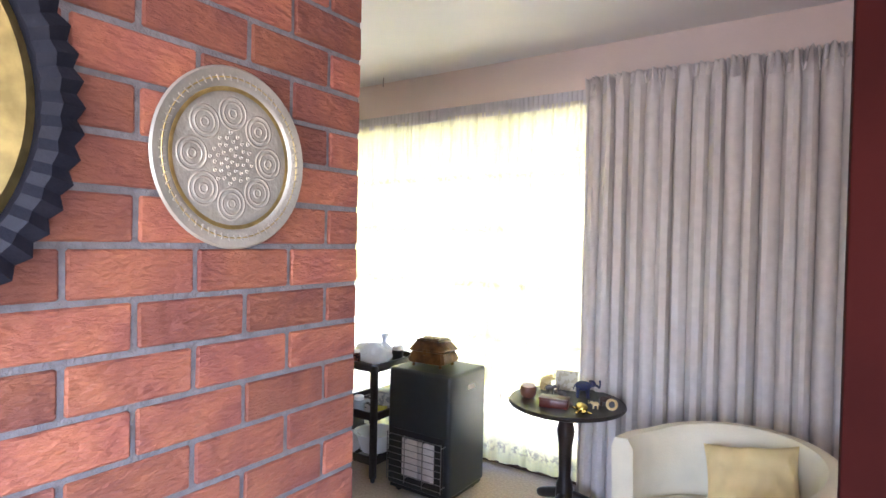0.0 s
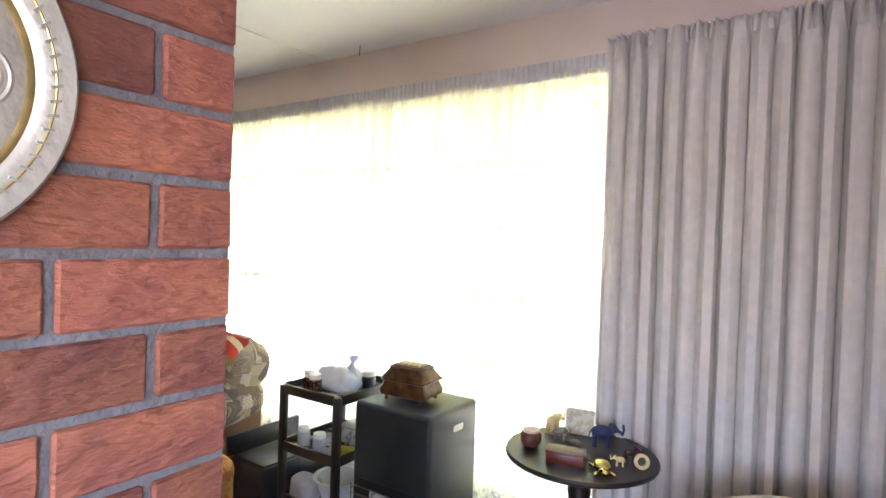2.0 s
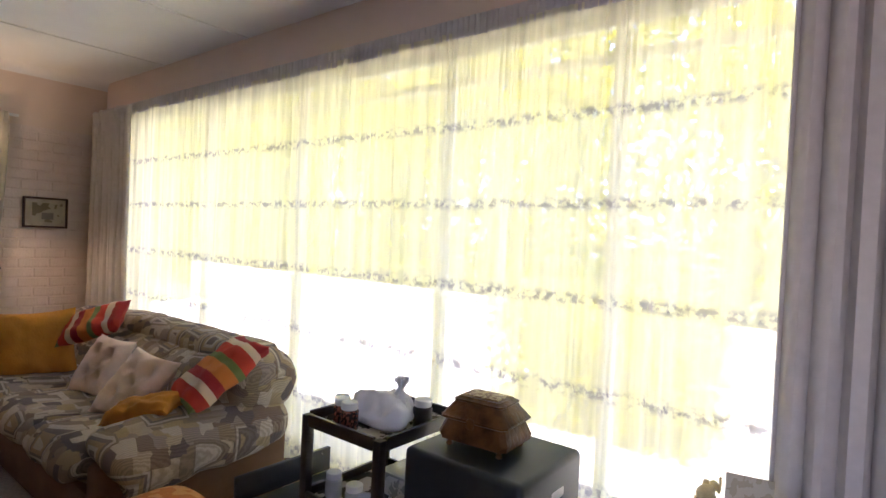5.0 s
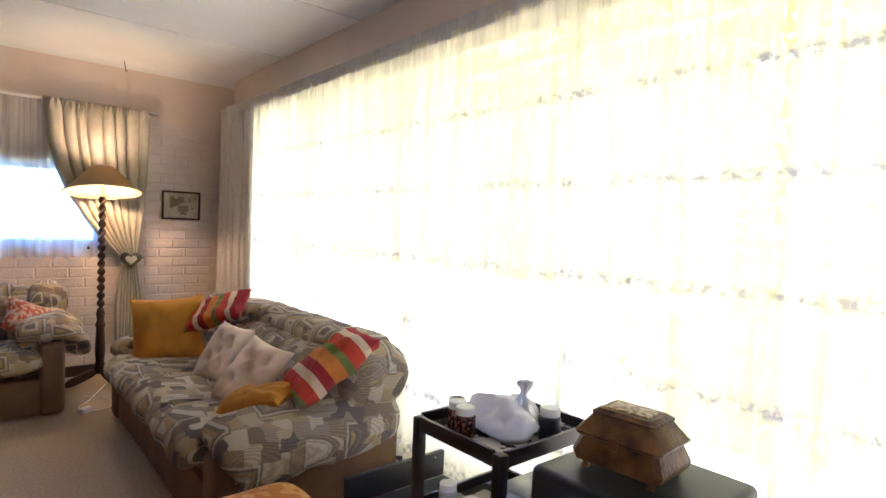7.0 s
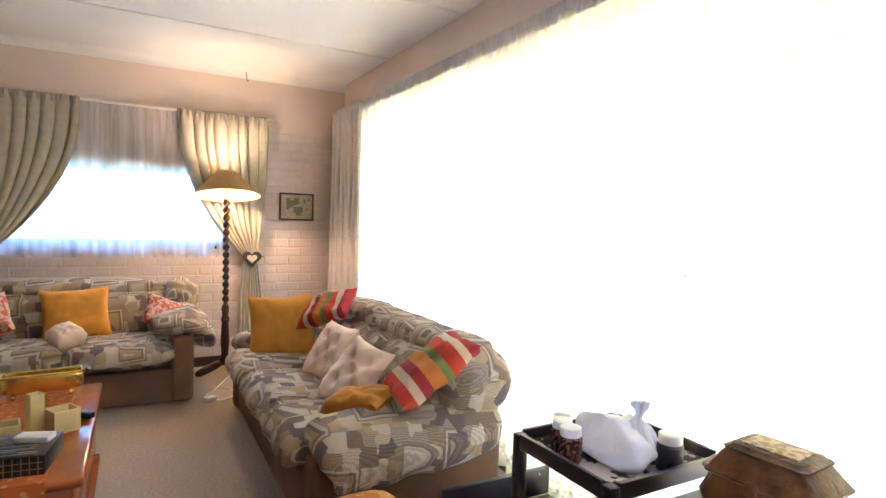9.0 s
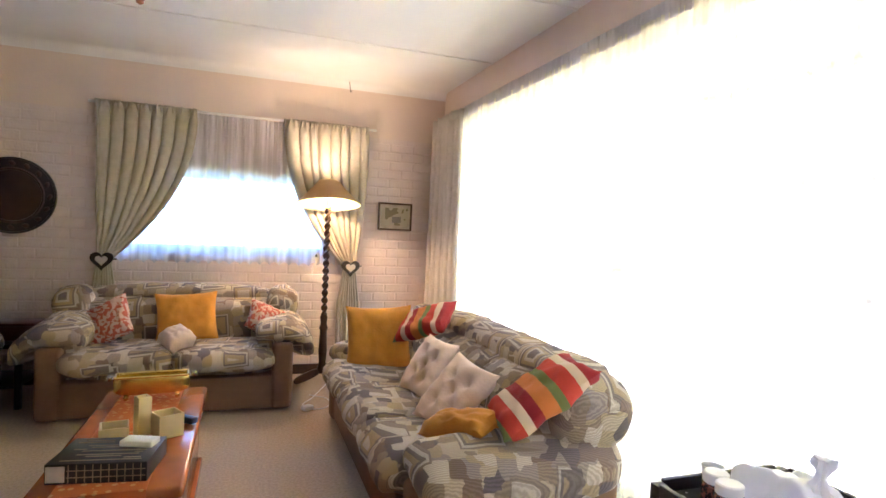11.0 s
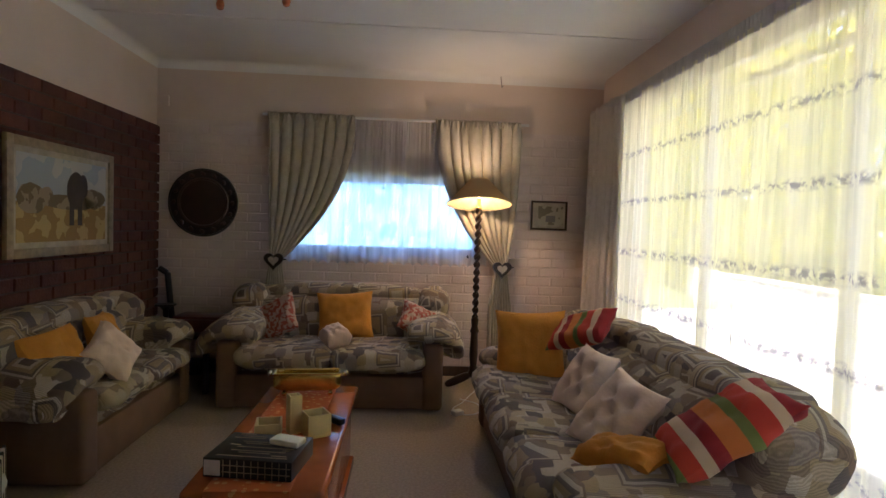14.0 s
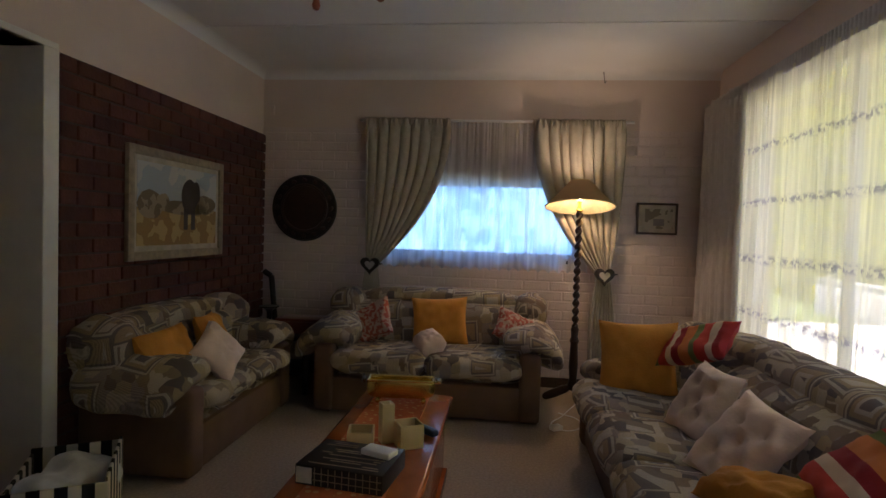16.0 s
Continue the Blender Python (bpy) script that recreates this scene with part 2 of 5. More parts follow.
M_brass = mat("brass", (0.85, 0.66, 0.2), 0.26, 1.0, var=0.25, bump=0.03)
M_tray = mat("tinned_brass", (0.50, 0.48, 0.41), 0.45, 0.7, var=0.25, scale=9, bump=0.2, bscale=60)
M_fabric = patchwork("patchwork_upholstery")
M_brownfab = mat("brown_suede", (0.21, 0.125, 0.075), 0.95, var=0.15, scale=8, bump=0.2, bscale=300)
M_orange = mat("ochre_velvet", (0.62, 0.27, 0.025), 0.85, var=0.2, scale=8, bump=0.25, bscale=90)
M_pink = mat("pale_pink_satin", (0.78, 0.60, 0.47), 0.55, var=0.15, scale=9, bump=0.25, bscale=70)
M_cream = mat("cream_leather", (0.70, 0.65, 0.48), 0.45, var=0.08, scale=9, bump=0.12, bscale=150)
RED, GRN, CRM, ORG, DRD = (0.52, 0.05, 0.025), (0.16, 0.2, 0.05), (0.62, 0.48, 0.32), (0.55, 0.17, 0.03), (0.3, 0.018, 0.02)
M_stripe = stripes("striped_cotton", [(0, GRN), (0.07, RED), (0.2, CRM), (0.29, DRD), (0.4, ORG), (0.55, GRN), (0.63, RED), (0.78, CRM), (0.86, DRD)])
M_floral = blotch("red_floral_cotton", (0.40, 0.10, 0.07), (0.52, 0.36, 0.29), 34, 0.5)
M_runner = blotch("orange_printed_cloth", (0.60, 0.30, 0.10), (0.50, 0.13, 0.03), 30, 0.30, voronoi=True)
M_ottoman = blotch("orange_brocade", (0.45, 0.16, 0.035), (0.56, 0.28, 0.08), 22, 0.5)
M_black = mat("black_plastic", (0.015, 0.015, 0.016), 0.4, var=0.1, bump=0.03)
M_white_plastic = mat("white_plastic", (0.78, 0.77, 0.75), 0.4, var=0.05, bump=0.02)
M_bag = net("thin_white_plastic", (0.8, 0.8, 0.8), 0.1)
M_net = net("net_curtain", (0.93, 0.90, 0.70), 0.27, [(1.98, 0.03), (1.62, 0.03), (1.24, 0.035), (0.88, 0.035), (0.50, 0.04), (0.16, 0.05)])
M_net_far = net("small_net_curtain", (0.80, 0.80, 0.84), 0.34)
M_glass = glass_mat("window_glass")
M_frame = mat("dark_window_frame", (0.03, 0.032, 0.04), 0.5, bump=0.03)
M_bone = mat("pale_soapstone", (0.70, 0.56, 0.27), 0.5, var=0.1, bump=0.05)
M_leaf = mat("foliage", (0.42, 0.40, 0.035), 0.6, var=0.5, scale=1.6, bump=0.1)
ln_, ll_ = M_leaf.node_tree.nodes, M_leaf.node_tree.links
lt_, lm_ = ln_.new("ShaderNodeBsdfTranslucent"), ln_.new("ShaderNodeMixShader")
lt_.inputs[0].default_value, lm_.inputs[0].default_value = (0.62, 0.58, 0.03, 1), 0.5
ll_.new(ln_["Principled BSDF"].outputs[0], lm_.inputs[1]), ll_.new(lt_.outputs[0], lm_.inputs[2]), ll_.new(lm_.outputs[0], ln_["Material Output"].inputs[0])
M_grass = mat("lawn", (0.16, 0.20, 0.05), 0.95, var=0.4, scale=3, bump=0.5)
M_paving = mat("pale_paving", (0.52, 0.49, 0.42), 0.9, var=0.15, scale=2)
M_bark = mat("bark", (0.12, 0.08, 0.05), 0.95)
M_bulb = glowing("lit_bulb", (1.0, 0.72, 0.36), 14)
M_shade_in = mat("lamp_lining", (0.75, 0.62, 0.36), 0.8, bump=0.02)
M_shade = net("lampshade_cloth", (0.70, 0.55, 0.38), 0.0)


# ---- mesh helpers ----
def mesh_ob(name, bm, material, parent=None, label="", smooth=True):
    me = bpy.data.meshes.new(name)
    bmesh.ops.recalc_face_normals(bm, faces=bm.faces)
    bm.to_mesh(me)
    bm.free()
    if smooth:
        for p in me.polygons:
            p.use_smooth = True
        me.set_sharp_from_angle(angle=radians(38))
    me.materials.append(material)
    ob = new(name, me)
    if parent:
        ob.parent = parent
    if label:
        ob["label"] = label
    return ob


def part(name, bm, material, parent, label="", smooth=True):
    return mesh_ob(name, bm, material, parent, label, smooth)


def thing(name, m, label, category, group=""):
    ob = new(name)
    ob.matrix_world = m
    return tagged(ob, label, category, group)


def box(x0, y0, z0, x1, y1, z1, bevel=0.0, seg=2, bm=None):
    bm2 = bmesh.new()
    bmesh.ops.create_cube(bm2, size=1)
    bmesh.ops.scale(bm2, vec=(x1 - x0, y1 - y0, z1 - z0), verts=bm2.verts)
    bmesh.ops.translate(bm2, vec=((x0 + x1) / 2, (y0 + y1) / 2, (z0 + z1) / 2), verts=bm2.verts)
    if bevel:
        bmesh.ops.bevel(bm2, geom=bm2.edges[:], offset=bevel, segments=seg, affect="EDGES", profile=0.5)
    return bm2


def join(*bms):
    out = bms[0]
    for b in bms[1:]:
        me = bpy.data.meshes.new("tmp")
        b.to_mesh(me)
        b.free()
        out.from_mesh(me)
        bpy.data.meshes.remove(me)
    return out


def moved(bm, m):
    bmesh.ops.transform(bm, matrix=m, verts=bm.verts)
    return bm


def lathe(profile, seg=24, cap=True):
    """Turned body from (radius, height) pairs."""
    bm = bmesh.new()
    rings = []
    for r, z in profile:
        rings.append([bm.verts.new((r * math.cos(2 * math.pi * k / seg), r * math.sin(2 * math.pi * k / seg), z)) for k in range(seg)])
    for a, b in zip(rings, rings[1:]):
        for k in range(seg):
            bm.faces.new((a[k], a[(k + 1) % seg], b[(k + 1) % seg], b[k]))
    if cap:
        bm.faces.new(rings[0]), bm.faces.new(rings[-1])
    return bm


def rod(a, b, r, seg=8):
    a, b = Vector(a), Vector(b)
    bm = lathe([(r, 0), (r, (b - a).length)], seg)
    return moved(bm, Matrix.Translation(a) @ (b - a).to_track_quat("Z", "Y").to_matrix().to_4x4())


def soft(sx, sy, sz, e1=0.5, e2=0.5, n=18, wrinkle=0.0, seed=0.0, m=None):
    """Stuffed block: a superellipsoid of the given full sizes; small exponents are boxier."""
    bm = bmesh.new()
    bmesh.ops.create_cube(bm, size=2)
    bmesh.ops.subdivide_edges(bm, edges=bm.edges[:], cuts=n // 2, use_grid_fill=True)
    for v in bm.verts:
        p = v.co.copy()
        k = (abs(p.x) ** (2 / e2) + abs(p.y) ** (2 / e2)) ** (e2 / e1) + abs(p.z) ** (2 / e1)
        p = p * (k ** (-e1 / 2))
        p = Vector((p.x * sx / 2, p.y * sy / 2, p.z * sz / 2))
        if wrinkle:
            p += p.normalized() * wrinkle * noise.noise(p * 9 + Vector((seed, seed * 2, 0)))
        v.co = p
    if m is not None:
        moved(bm, m)
    return bm


def pillow(sx, sy, sz, n=14, seed=0.0, tuft=0.0):
    """Throw cushion with pointed corners and thin edges."""
    bm = bmesh.new()
    grid = {}
    for side in (1, -1):
        for i in range(n + 1):
            for j in range(n + 1):
                u, v = 2 * i / n - 1, 2 * j / n - 1
                edge = abs(u) == 1 or abs(v) == 1
                if edge and side < 0:
                    grid[side, i, j] = grid[1, i, j]
                    continue
                h = ((1 - u ** 4) * (1 - v ** 4)) ** 0.55 * sz / 2
                pinch = 1 - 0.09 * ((1 - abs(v) ** 2) * abs(u) ** 3), 1 - 0.09 * ((1 - abs(u) ** 2) * abs(v) ** 3)
                h += (0.016 * noise.noise(Vector((u * 2.5 + seed, v * 2.5, side))) + 0.009 * noise.noise(Vector((u * 6 + seed, v * 3, side + 2)))) * (0 if edge else 1)
                if tuft:
                    for a, b in ((0.36, 0.36), (-0.36, 0.36), (0.36, -0.36), (-0.36, -0.36), (0, 0)):
                        h -= tuft * math.exp(-((u - a) ** 2 + (v - b) ** 2) / 0.03)
                grid[side, i, j] = bm.verts.new((u * sx / 2 * pinch[0], v * sy / 2 * pinch[1], side * h))
        for i in range(n):
            for j in range(n):
                bm.faces.new([grid[side, *k] for k in ((i, j), (i + 1, j), (i + 1, j + 1), (i, j + 1))])
    return bm


def drape(name, width, z0, z1, folds, depth, material, parent=None, label="", seed=1, top_gather=0.12, shape=None, thick=0.0, rows=26, warp=0.0):
    """Pleated cloth hanging in the local xz plane from x = 0 to width; shape(u, z) may move it sideways."""
    rnd = random.Random(seed)
    cols = folds * 10
    ph = [rnd.uniform(-0.9, 0.9) for _ in range(folds + 2)]
    am = [rnd.uniform(0.45, 1.0) for _ in range(folds + 2)]
    bm = bmesh.new()
    prev = None
    for r in range(rows + 1):
        z = z1 + (z0 - z1) * (r / rows) ** 1.15
        row = []
        for c in range(cols + 1):
            u = c / cols
            u = min(1.0, max(0.0, u + warp * noise.noise(Vector((u * folds * 0.42, seed, 0)))))
            k = int(u * folds)
            f = u * folds - k
            p = ph[k] * (1 - f) + ph[k + 1] * f
            a = am[k] * (1 - f) + am[k + 1] * f
            g = min(1.0, (z1 - z) / top_gather) if top_gather else 1.0
            swing = math.sin(2 * math.pi * u * folds + p + 0.25 * noise.noise(Vector((u * 5, z * 1.2, seed))))
            fine = math.sin(2 * math.pi * u * folds * 3.1 + p * 3) * 0.8 * (1 - g)
            swing = math.copysign(abs(swing) ** 0.75, swing)
            y = depth * a * (swing * (0.4 + 0.6 * g) + fine) + 0.25 * depth * noise.noise(Vector((u * 9, z * 2, seed))) + 0.5 * depth * noise.noise(Vector((u * 3.3, z * 0.3, seed + 4)))
            x = u * width + 0.2 * width / folds * math.cos(2 * math.pi * u * folds + p) * g
            if shape:
                x, y = shape(x / width, z, x, y)
            row.append(bm.verts.new((x, y, z)))
        if prev:
            for c in range(cols):
                bm.faces.new((prev[c], prev[c + 1], row[c + 1], row[c]))
        prev = row
    ob = mesh_ob(name, bm, material, parent, label)
    if thick:
        s = ob.modifiers.new("thickness", "SOLIDIFY")
        s.thickness = thick
    return ob


def structure(name, bm, material, label, smooth=False):
    return tagged(mesh_ob(name, bm, material, None, "", smooth), label, name.split("_")[0], kind="structure")


# ---- the room ----
XF, YL, YW, HC = -6.46, -0.78, 3.25, 2.78
structure("floor", box(-6.8, -2.2, -0.1, 1.6, 3.5, 0.0), M_carpet, "beige ribbed carpet over the whole floor")
structure("ceiling", box(-6.8, -2.2, HC, 1.6, 3.5, HC + 0.1), M_ceiling, "white painted board ceiling")
WX0, WX1, WZ0, WZ1 = -5.85, -0.55, 0.08, 2.42
structure("wall_window", join(box(-6.8, YW, 0, WX0, YW + 0.2, HC), box(WX1, YW, 0, 1.6, YW + 0.2, HC), box(WX0, YW, WZ1, WX1, YW + 0.2, HC), box(WX0, YW, 0, WX1, YW + 0.2, WZ0)), M_wall, "cream plastered wall with a wide garden window")
FY0, FY1, FZ0, FZ1 = 0.28, 2.12, 1.13, 1.82
structure("wall_far", join(box(XF - 0.2, -2.2, 0, XF, FY0, HC), box(XF - 0.2, FY1, 0, XF, YW, HC), box(XF - 0.2, FY0, FZ1, XF, FY1, HC), box(XF - 0.2, FY0, 0, XF, FY1, FZ0)), M_wall, "cream painted end wall with a small high window")
structure("wall_left", join(box(XF, YL - 0.2, 0, -4.03, YL, HC), box(-4.03, YL - 0.2, 2.2, -3.1, YL, HC), box(-3.1, YL - 0.2, 0, -0.94, YL, HC)), M_wall, "cream plaster over a face-brick lower wall with a doorway")
structure("wall_passage", box(-4.6, -2.2, 0, -2.4, -2.0, HC), M_wall, "plain wall of the dark passage")
structure("wall_passage_side", join(box(-4.5, -2.0, 0, -4.4, YL - 0.2, HC), box(-2.6, -2.0, 0, -2.5, YL - 0.2, HC)), M_wall, "plain side walls of the dark passage")
# unseen closing walls; their openings are made up to go with the fill lamps
structure("wall_hall_back", join(box(-0.94, -2.2, 0, -0.45, -2.0, HC), box(1.05, -2.2, 0, 1.6, -2.0, HC), box(-0.45, -2.2, 0, 1.05, -2.0, 0.9), box(-0.45, -2.2, 2.1, 1.05, -2.0, HC)), M_wall, "plain wall closing the hall")
structure("wall_hall_side", join(box(1.4, -2.0, 0, 1.6, -1.6, HC), box(1.4, -0.1, 0, 1.6, YW, HC), box(1.4, -1.6, 0, 1.6, -0.1, 0.9), box(1.4, -1.6, 2.1, 1.6, -0.1, HC)), M_wall, "plain wall beside the hall")
# coved cornices and board joint covers
def cove(p, q, inward, size=0.075):
    bm = bmesh.new()
    p, q, inward = Vector(p), Vector(q), Vector(inward)
    prof = [(0, 0)] + [(size * (1 - math.cos(a)), -size + size * math.sin(a)) for a in np.linspace(0, math.pi / 2, 7)][::1]
    ends = [[bm.verts.new(e + inward * a + Vector((0, 0, b))) for a, b in prof] for e in (p, q)]
    k = len(prof)
    for i in range(k):
        bm.faces.new((ends[0][i], ends[0][(i + 1) % k], ends[1][(i + 1) % k], ends[1][i]))
    return bm


structure("cornice_far", cove((XF, YL, HC), (XF, YW, HC), (1, 0, 0)), M_ceiling, "white coved cornice", True)
structure("cornice_left", cove((XF, YL, HC), (-0.94, YL, HC), (0, 1, 0)), M_ceiling, "white coved cornice", True)
for k, x in enumerate((-5.32, -4.1, -2.9)):
    structure("trim_ceiling_%d" % (k + 1), box(x - 0.02, YL + 0.075, HC - 0.008, x + 0.02, YW, HC + 0.002, 0.003), M_ceiling, "thin cover strip over a ceiling board joint")
structure("baseboard_far", box(XF, YL, 0, XF + 0.018, YW, 0.09, 0.004), M_skirt, "dark wooden skirting board")
structure("baseboard_window", box(XF + 0.02, YW - 0.018, 0, 1.4, YW, 0.09, 0.004), M_skirt, "dark wooden skirting board")
structure("trim_doorpost", box(-4.045, YL - 0.21, 0, -3.95, YL + 0.03, 2.2, 0.006), M_white, "white painted door frame post")
structure("trim_doorhead", box(-4.045, YL - 0.21, 2.2, -3.05, YL + 0.028, 2.235, 0.006), M_white, "white painted door frame head")

# ---- windows and curtains ----
win = tagged(new("window_1"), "wide dark-framed garden window behind net curtains", "window", kind="structure")
FR = 0.05
xs = [WX0, -4.7, -3.55, -2.35, -1.45, WX1]
part("window_frame", join(*[box(x - FR / 2, YW + 0.06, WZ0, x + FR / 2, YW + 0.11, WZ1) for x in xs], box(WX0, YW + 0.062, WZ0, WX1, YW + 0.108, WZ0 + FR), box(WX0, YW + 0.062, WZ1 - FR, WX1, YW + 0.108, WZ1), box(WX0, YW + 0.064, 2.22, WX1, YW + 0.106, 2.26)), M_white, win, smooth=False)
for a, b in zip(xs, xs[1:]):
    g = part("pane", box(a + FR / 2, YW + 0.082, WZ0 + FR, b - FR / 2, YW + 0.088, WZ1 - FR), M_glass, win, smooth=False)
    g.visible_shadow = False
win2 = tagged(new("window_2"), "small high dark-framed window in the end wall", "window", kind="structure")
part("window_frame", join(box(XF - 0.12, FY0, FZ0, XF - 0.07, FY1, FZ0 + 0.05), box(XF - 0.12, FY0, FZ1 - 0.05, XF - 0.07, FY1, FZ1), *[box(XF - 0.118, y, FZ0, XF - 0.072, y + 0.04, FZ1) for y in (FY0, FY1 - 0.04)]), M_frame, win2, smooth=False)
g = part("pane", box(XF - 0.098, FY0, FZ0 + 0.05, XF - 0.092, FY1, FZ1 - 0.05), M_glass, win2, smooth=False)
g.visible_shadow = False
part("window_sill", box(XF - 0.2, FY0, FZ0 - 0.03, XF + 0.02, FY1, FZ0, 0.004), M_frame, win2)

def sheer_cloth(name, width, z0, z1, cols, depth, material, parent, seed, scallop=0.0):
    """Thin net in many uneven soft folds that open towards the hem."""
    xs_ = np.linspace(0, width, cols)
    bm = bmesh.new()
    prev = None
    for r in range(19):
        f = r / 18
        row = []
        for x in xs_:
            k = 0.55 + 0.75 * f
            y = depth * k * (1.5 * noise.noise(Vector((x * 9 + 1.5 * noise.noise(Vector((x * 2, 0, seed))), f * 0.5, seed))) + 0.9 * noise.noise(Vector((x * 23, f * 0.4, seed + 3))) + 1.6 * noise.noise(Vector((x * 2.6, f * 0.6, seed + 7))))
            y += depth * 0.8 * noise.noise(Vector((x * 55, f * 0.2, seed + 9))) * max(0.0, 1 - f * 3)
            z = z1 + (z0 - z1) * f + (scallop * abs(math.sin(x * math.pi / 0.085)) * f ** 8 if scallop else 0)
            row.append(bm.verts.new((x, y, z)))
        if prev:
            for a in range(cols - 1):
                bm.faces.new((prev[a], prev[a + 1], row[a + 1], row[a]))
        prev = row
    return part(name, bm, material, parent)


sheer = thing("net_curtain", pose(-5.72, YW - 0.10, 0), "white net curtain with embroidered rows over the wide window", "curtain")
sheer_cloth("cloth", 4.95, 0.06, 2.42, 900, 0.026, M_net, sheer, 3)
drape("heading_tape", 4.95, 2.39, 2.485, 150, 0.007, mat("gathered_heading", (0.62, 0.60, 0.60), 0.9, var=0.15, bump=0.2), sheer, seed=5, top_gather=0.0, rows=3)
part("track", box(-0.1, 0.02, 2.46, 6.4, 0.045, 2.485, 0.004), M_white_plastic, sheer)

cur = thing("curtain", pose(-0.83, YW - 0.14, 0), "heavy pale grey lined curtain with pencil pleats", "curtain", "curtains on the wide window")
drape("cloth", 1.42, 0.02, 2.535, 17, 0.062, M_curtain, cur, seed=14, thick=0.004, rows=44, warp=0.085, top_gather=0.16)
cur2 = thing("curtain", pose(-6.40, YW - 0.14, 0), "heavy pale grey lined curtain bunched in the room's corner", "curtain", "curtains on the wide window")
drape("cloth", 0.80, 0.02, 2.46, 11, 0.05, M_curtain, cur2, seed=12, thick=0.004, rows=40, warp=0.03)


def tied_curtain(y_in, y_out, tie, y_tie, seed, label):
    """Curtain across the end wall, gathered by a band at height tie near y_tie."""
    lo, hi = min(y_in, y_out), max(y_in, y_out)
    w = hi - lo
    ob = thing("tied_curtain", pose(XF + 0.09, lo, 0, 0, 0, 90), label, "curtain", "curtains on the small window")

    def shape(u, z, x, y):
        t = max(0.0, min(1.0, (2.32 - z) / (2.32 - tie)))
        target = y_tie - lo
        squeeze = 0.11
        if z >= tie:
            k = t ** 2.2
            anchor = (u - 0.5) * squeeze + target
            return x * (1 - k) + anchor * k, y * (1 - 0.35 * k)
        k = min(1, (tie - z) / 0.35)
        return target + (u - 0.5) * (squeeze + 0.10 * k), y * 0.7
    drape("cloth", w, 0.25, 2.35, 8, 0.034, M_curtain_far, ob, seed=seed, shape=shape, thick=0.004, rows=44, warp=0.07)
    # carved heart tie-back: a heart-shaped ring with a pale centre
    for nm, s, d, mt in (("tie_ring", 0.085, 0.03, M_blackwood), ("tie_heart", 0.045, 0.034, M_pale)):
        bm = bmesh.new()
        front = []
        for k in range(28):
            a = 2 * math.pi * k / 28
            hx = 16 * math.sin(a) ** 3 / 16
            hz = (13 * math.cos(a) - 5 * math.cos(2 * a) - 2 * math.cos(3 * a) - math.cos(4 * a)) / 16
            front.append(bm.verts.new((y_tie - lo + hx * s, 0.05 - 0.13, tie + hz * s)))
        f = bm.faces.new(front)
        ext = bmesh.ops.extrude_face_region(bm, geom=[f])
        bmesh.ops.translate(bm, vec=(0, d if nm == "tie_ring" else -0.006, 0), verts=[v for v in ext["geom"] if isinstance(v, bmesh.types.BMVert)])
        part(nm, bm, mt, ob, smooth=False)
    part("hook", rod((y_tie - lo + 0.02, -0.06, tie), (y_tie - lo + 0.13, 0.06, tie + 0.01), 0.006), M_blackwood, ob)
    return ob


M_pale = mat("pale_carved_stone", (0.6, 0.55, 0.47), 0.6)
tied_curtain(0.98, 0.21, 1.04, 0.30, 21, "gold cloth curtain held back by a dark heart tie")
tied_curtain(1.69, 2.47, 1.02, 2.33, 22, "gold cloth curtain held back by a heart, lit by the lamp")
net2 = thing("net_curtain", pose(XF + 0.055, 0.25, 0, 0, 0, 90), "short scalloped net curtain over the small window", "curtain")
sheer_cloth("cloth", 1.95, 1.02, 2.32, 420, 0.03, M_net_far, net2, 31, 0.03)
rail2 = thing("curtain_rail", pose(XF + 0.03, 0.15, 2.335), "thin white curtain rail above the small window", "rail")
part("rail", box(0, 0, -0.01, 0.02, 2.4, 0.012, 0.003), M_white_plastic, rail2)

# ---- sofas ----
def bent(bm, y0, radius, z_top, limit=95):
    """Bends what lies in front of y0 down over a round edge."""
    for v in bm.verts:
        t = y0 - v.co.y
        if t > 0:
            a = min(t / radius, radians(limit))
            over = t - a * radius
            r = radius + (v.co.z - z_top)
            v.co.y = y0 - r * math.sin(a) - over * math.cos(a)
            v.co.z = z_top - radius + r * math.cos(a) - over * math.sin(a)
    return bm


def gathered(bm, x0, x1, depth, seed):
    """Fine puckers running in from the two side seams."""
    for v in bm.verts:
        e = min(abs(v.co.x - x0), abs(v.co.x - x1))
        k = math.exp(-e / 0.07)
        v.co.z += depth * k * noise.noise(Vector((v.co.x * 6, v.co.y * 38, seed)))
        v.co.y += depth * k * noise.noise(Vector((v.co.x * 6, v.co.z * 38, seed + 4)))
    return bm


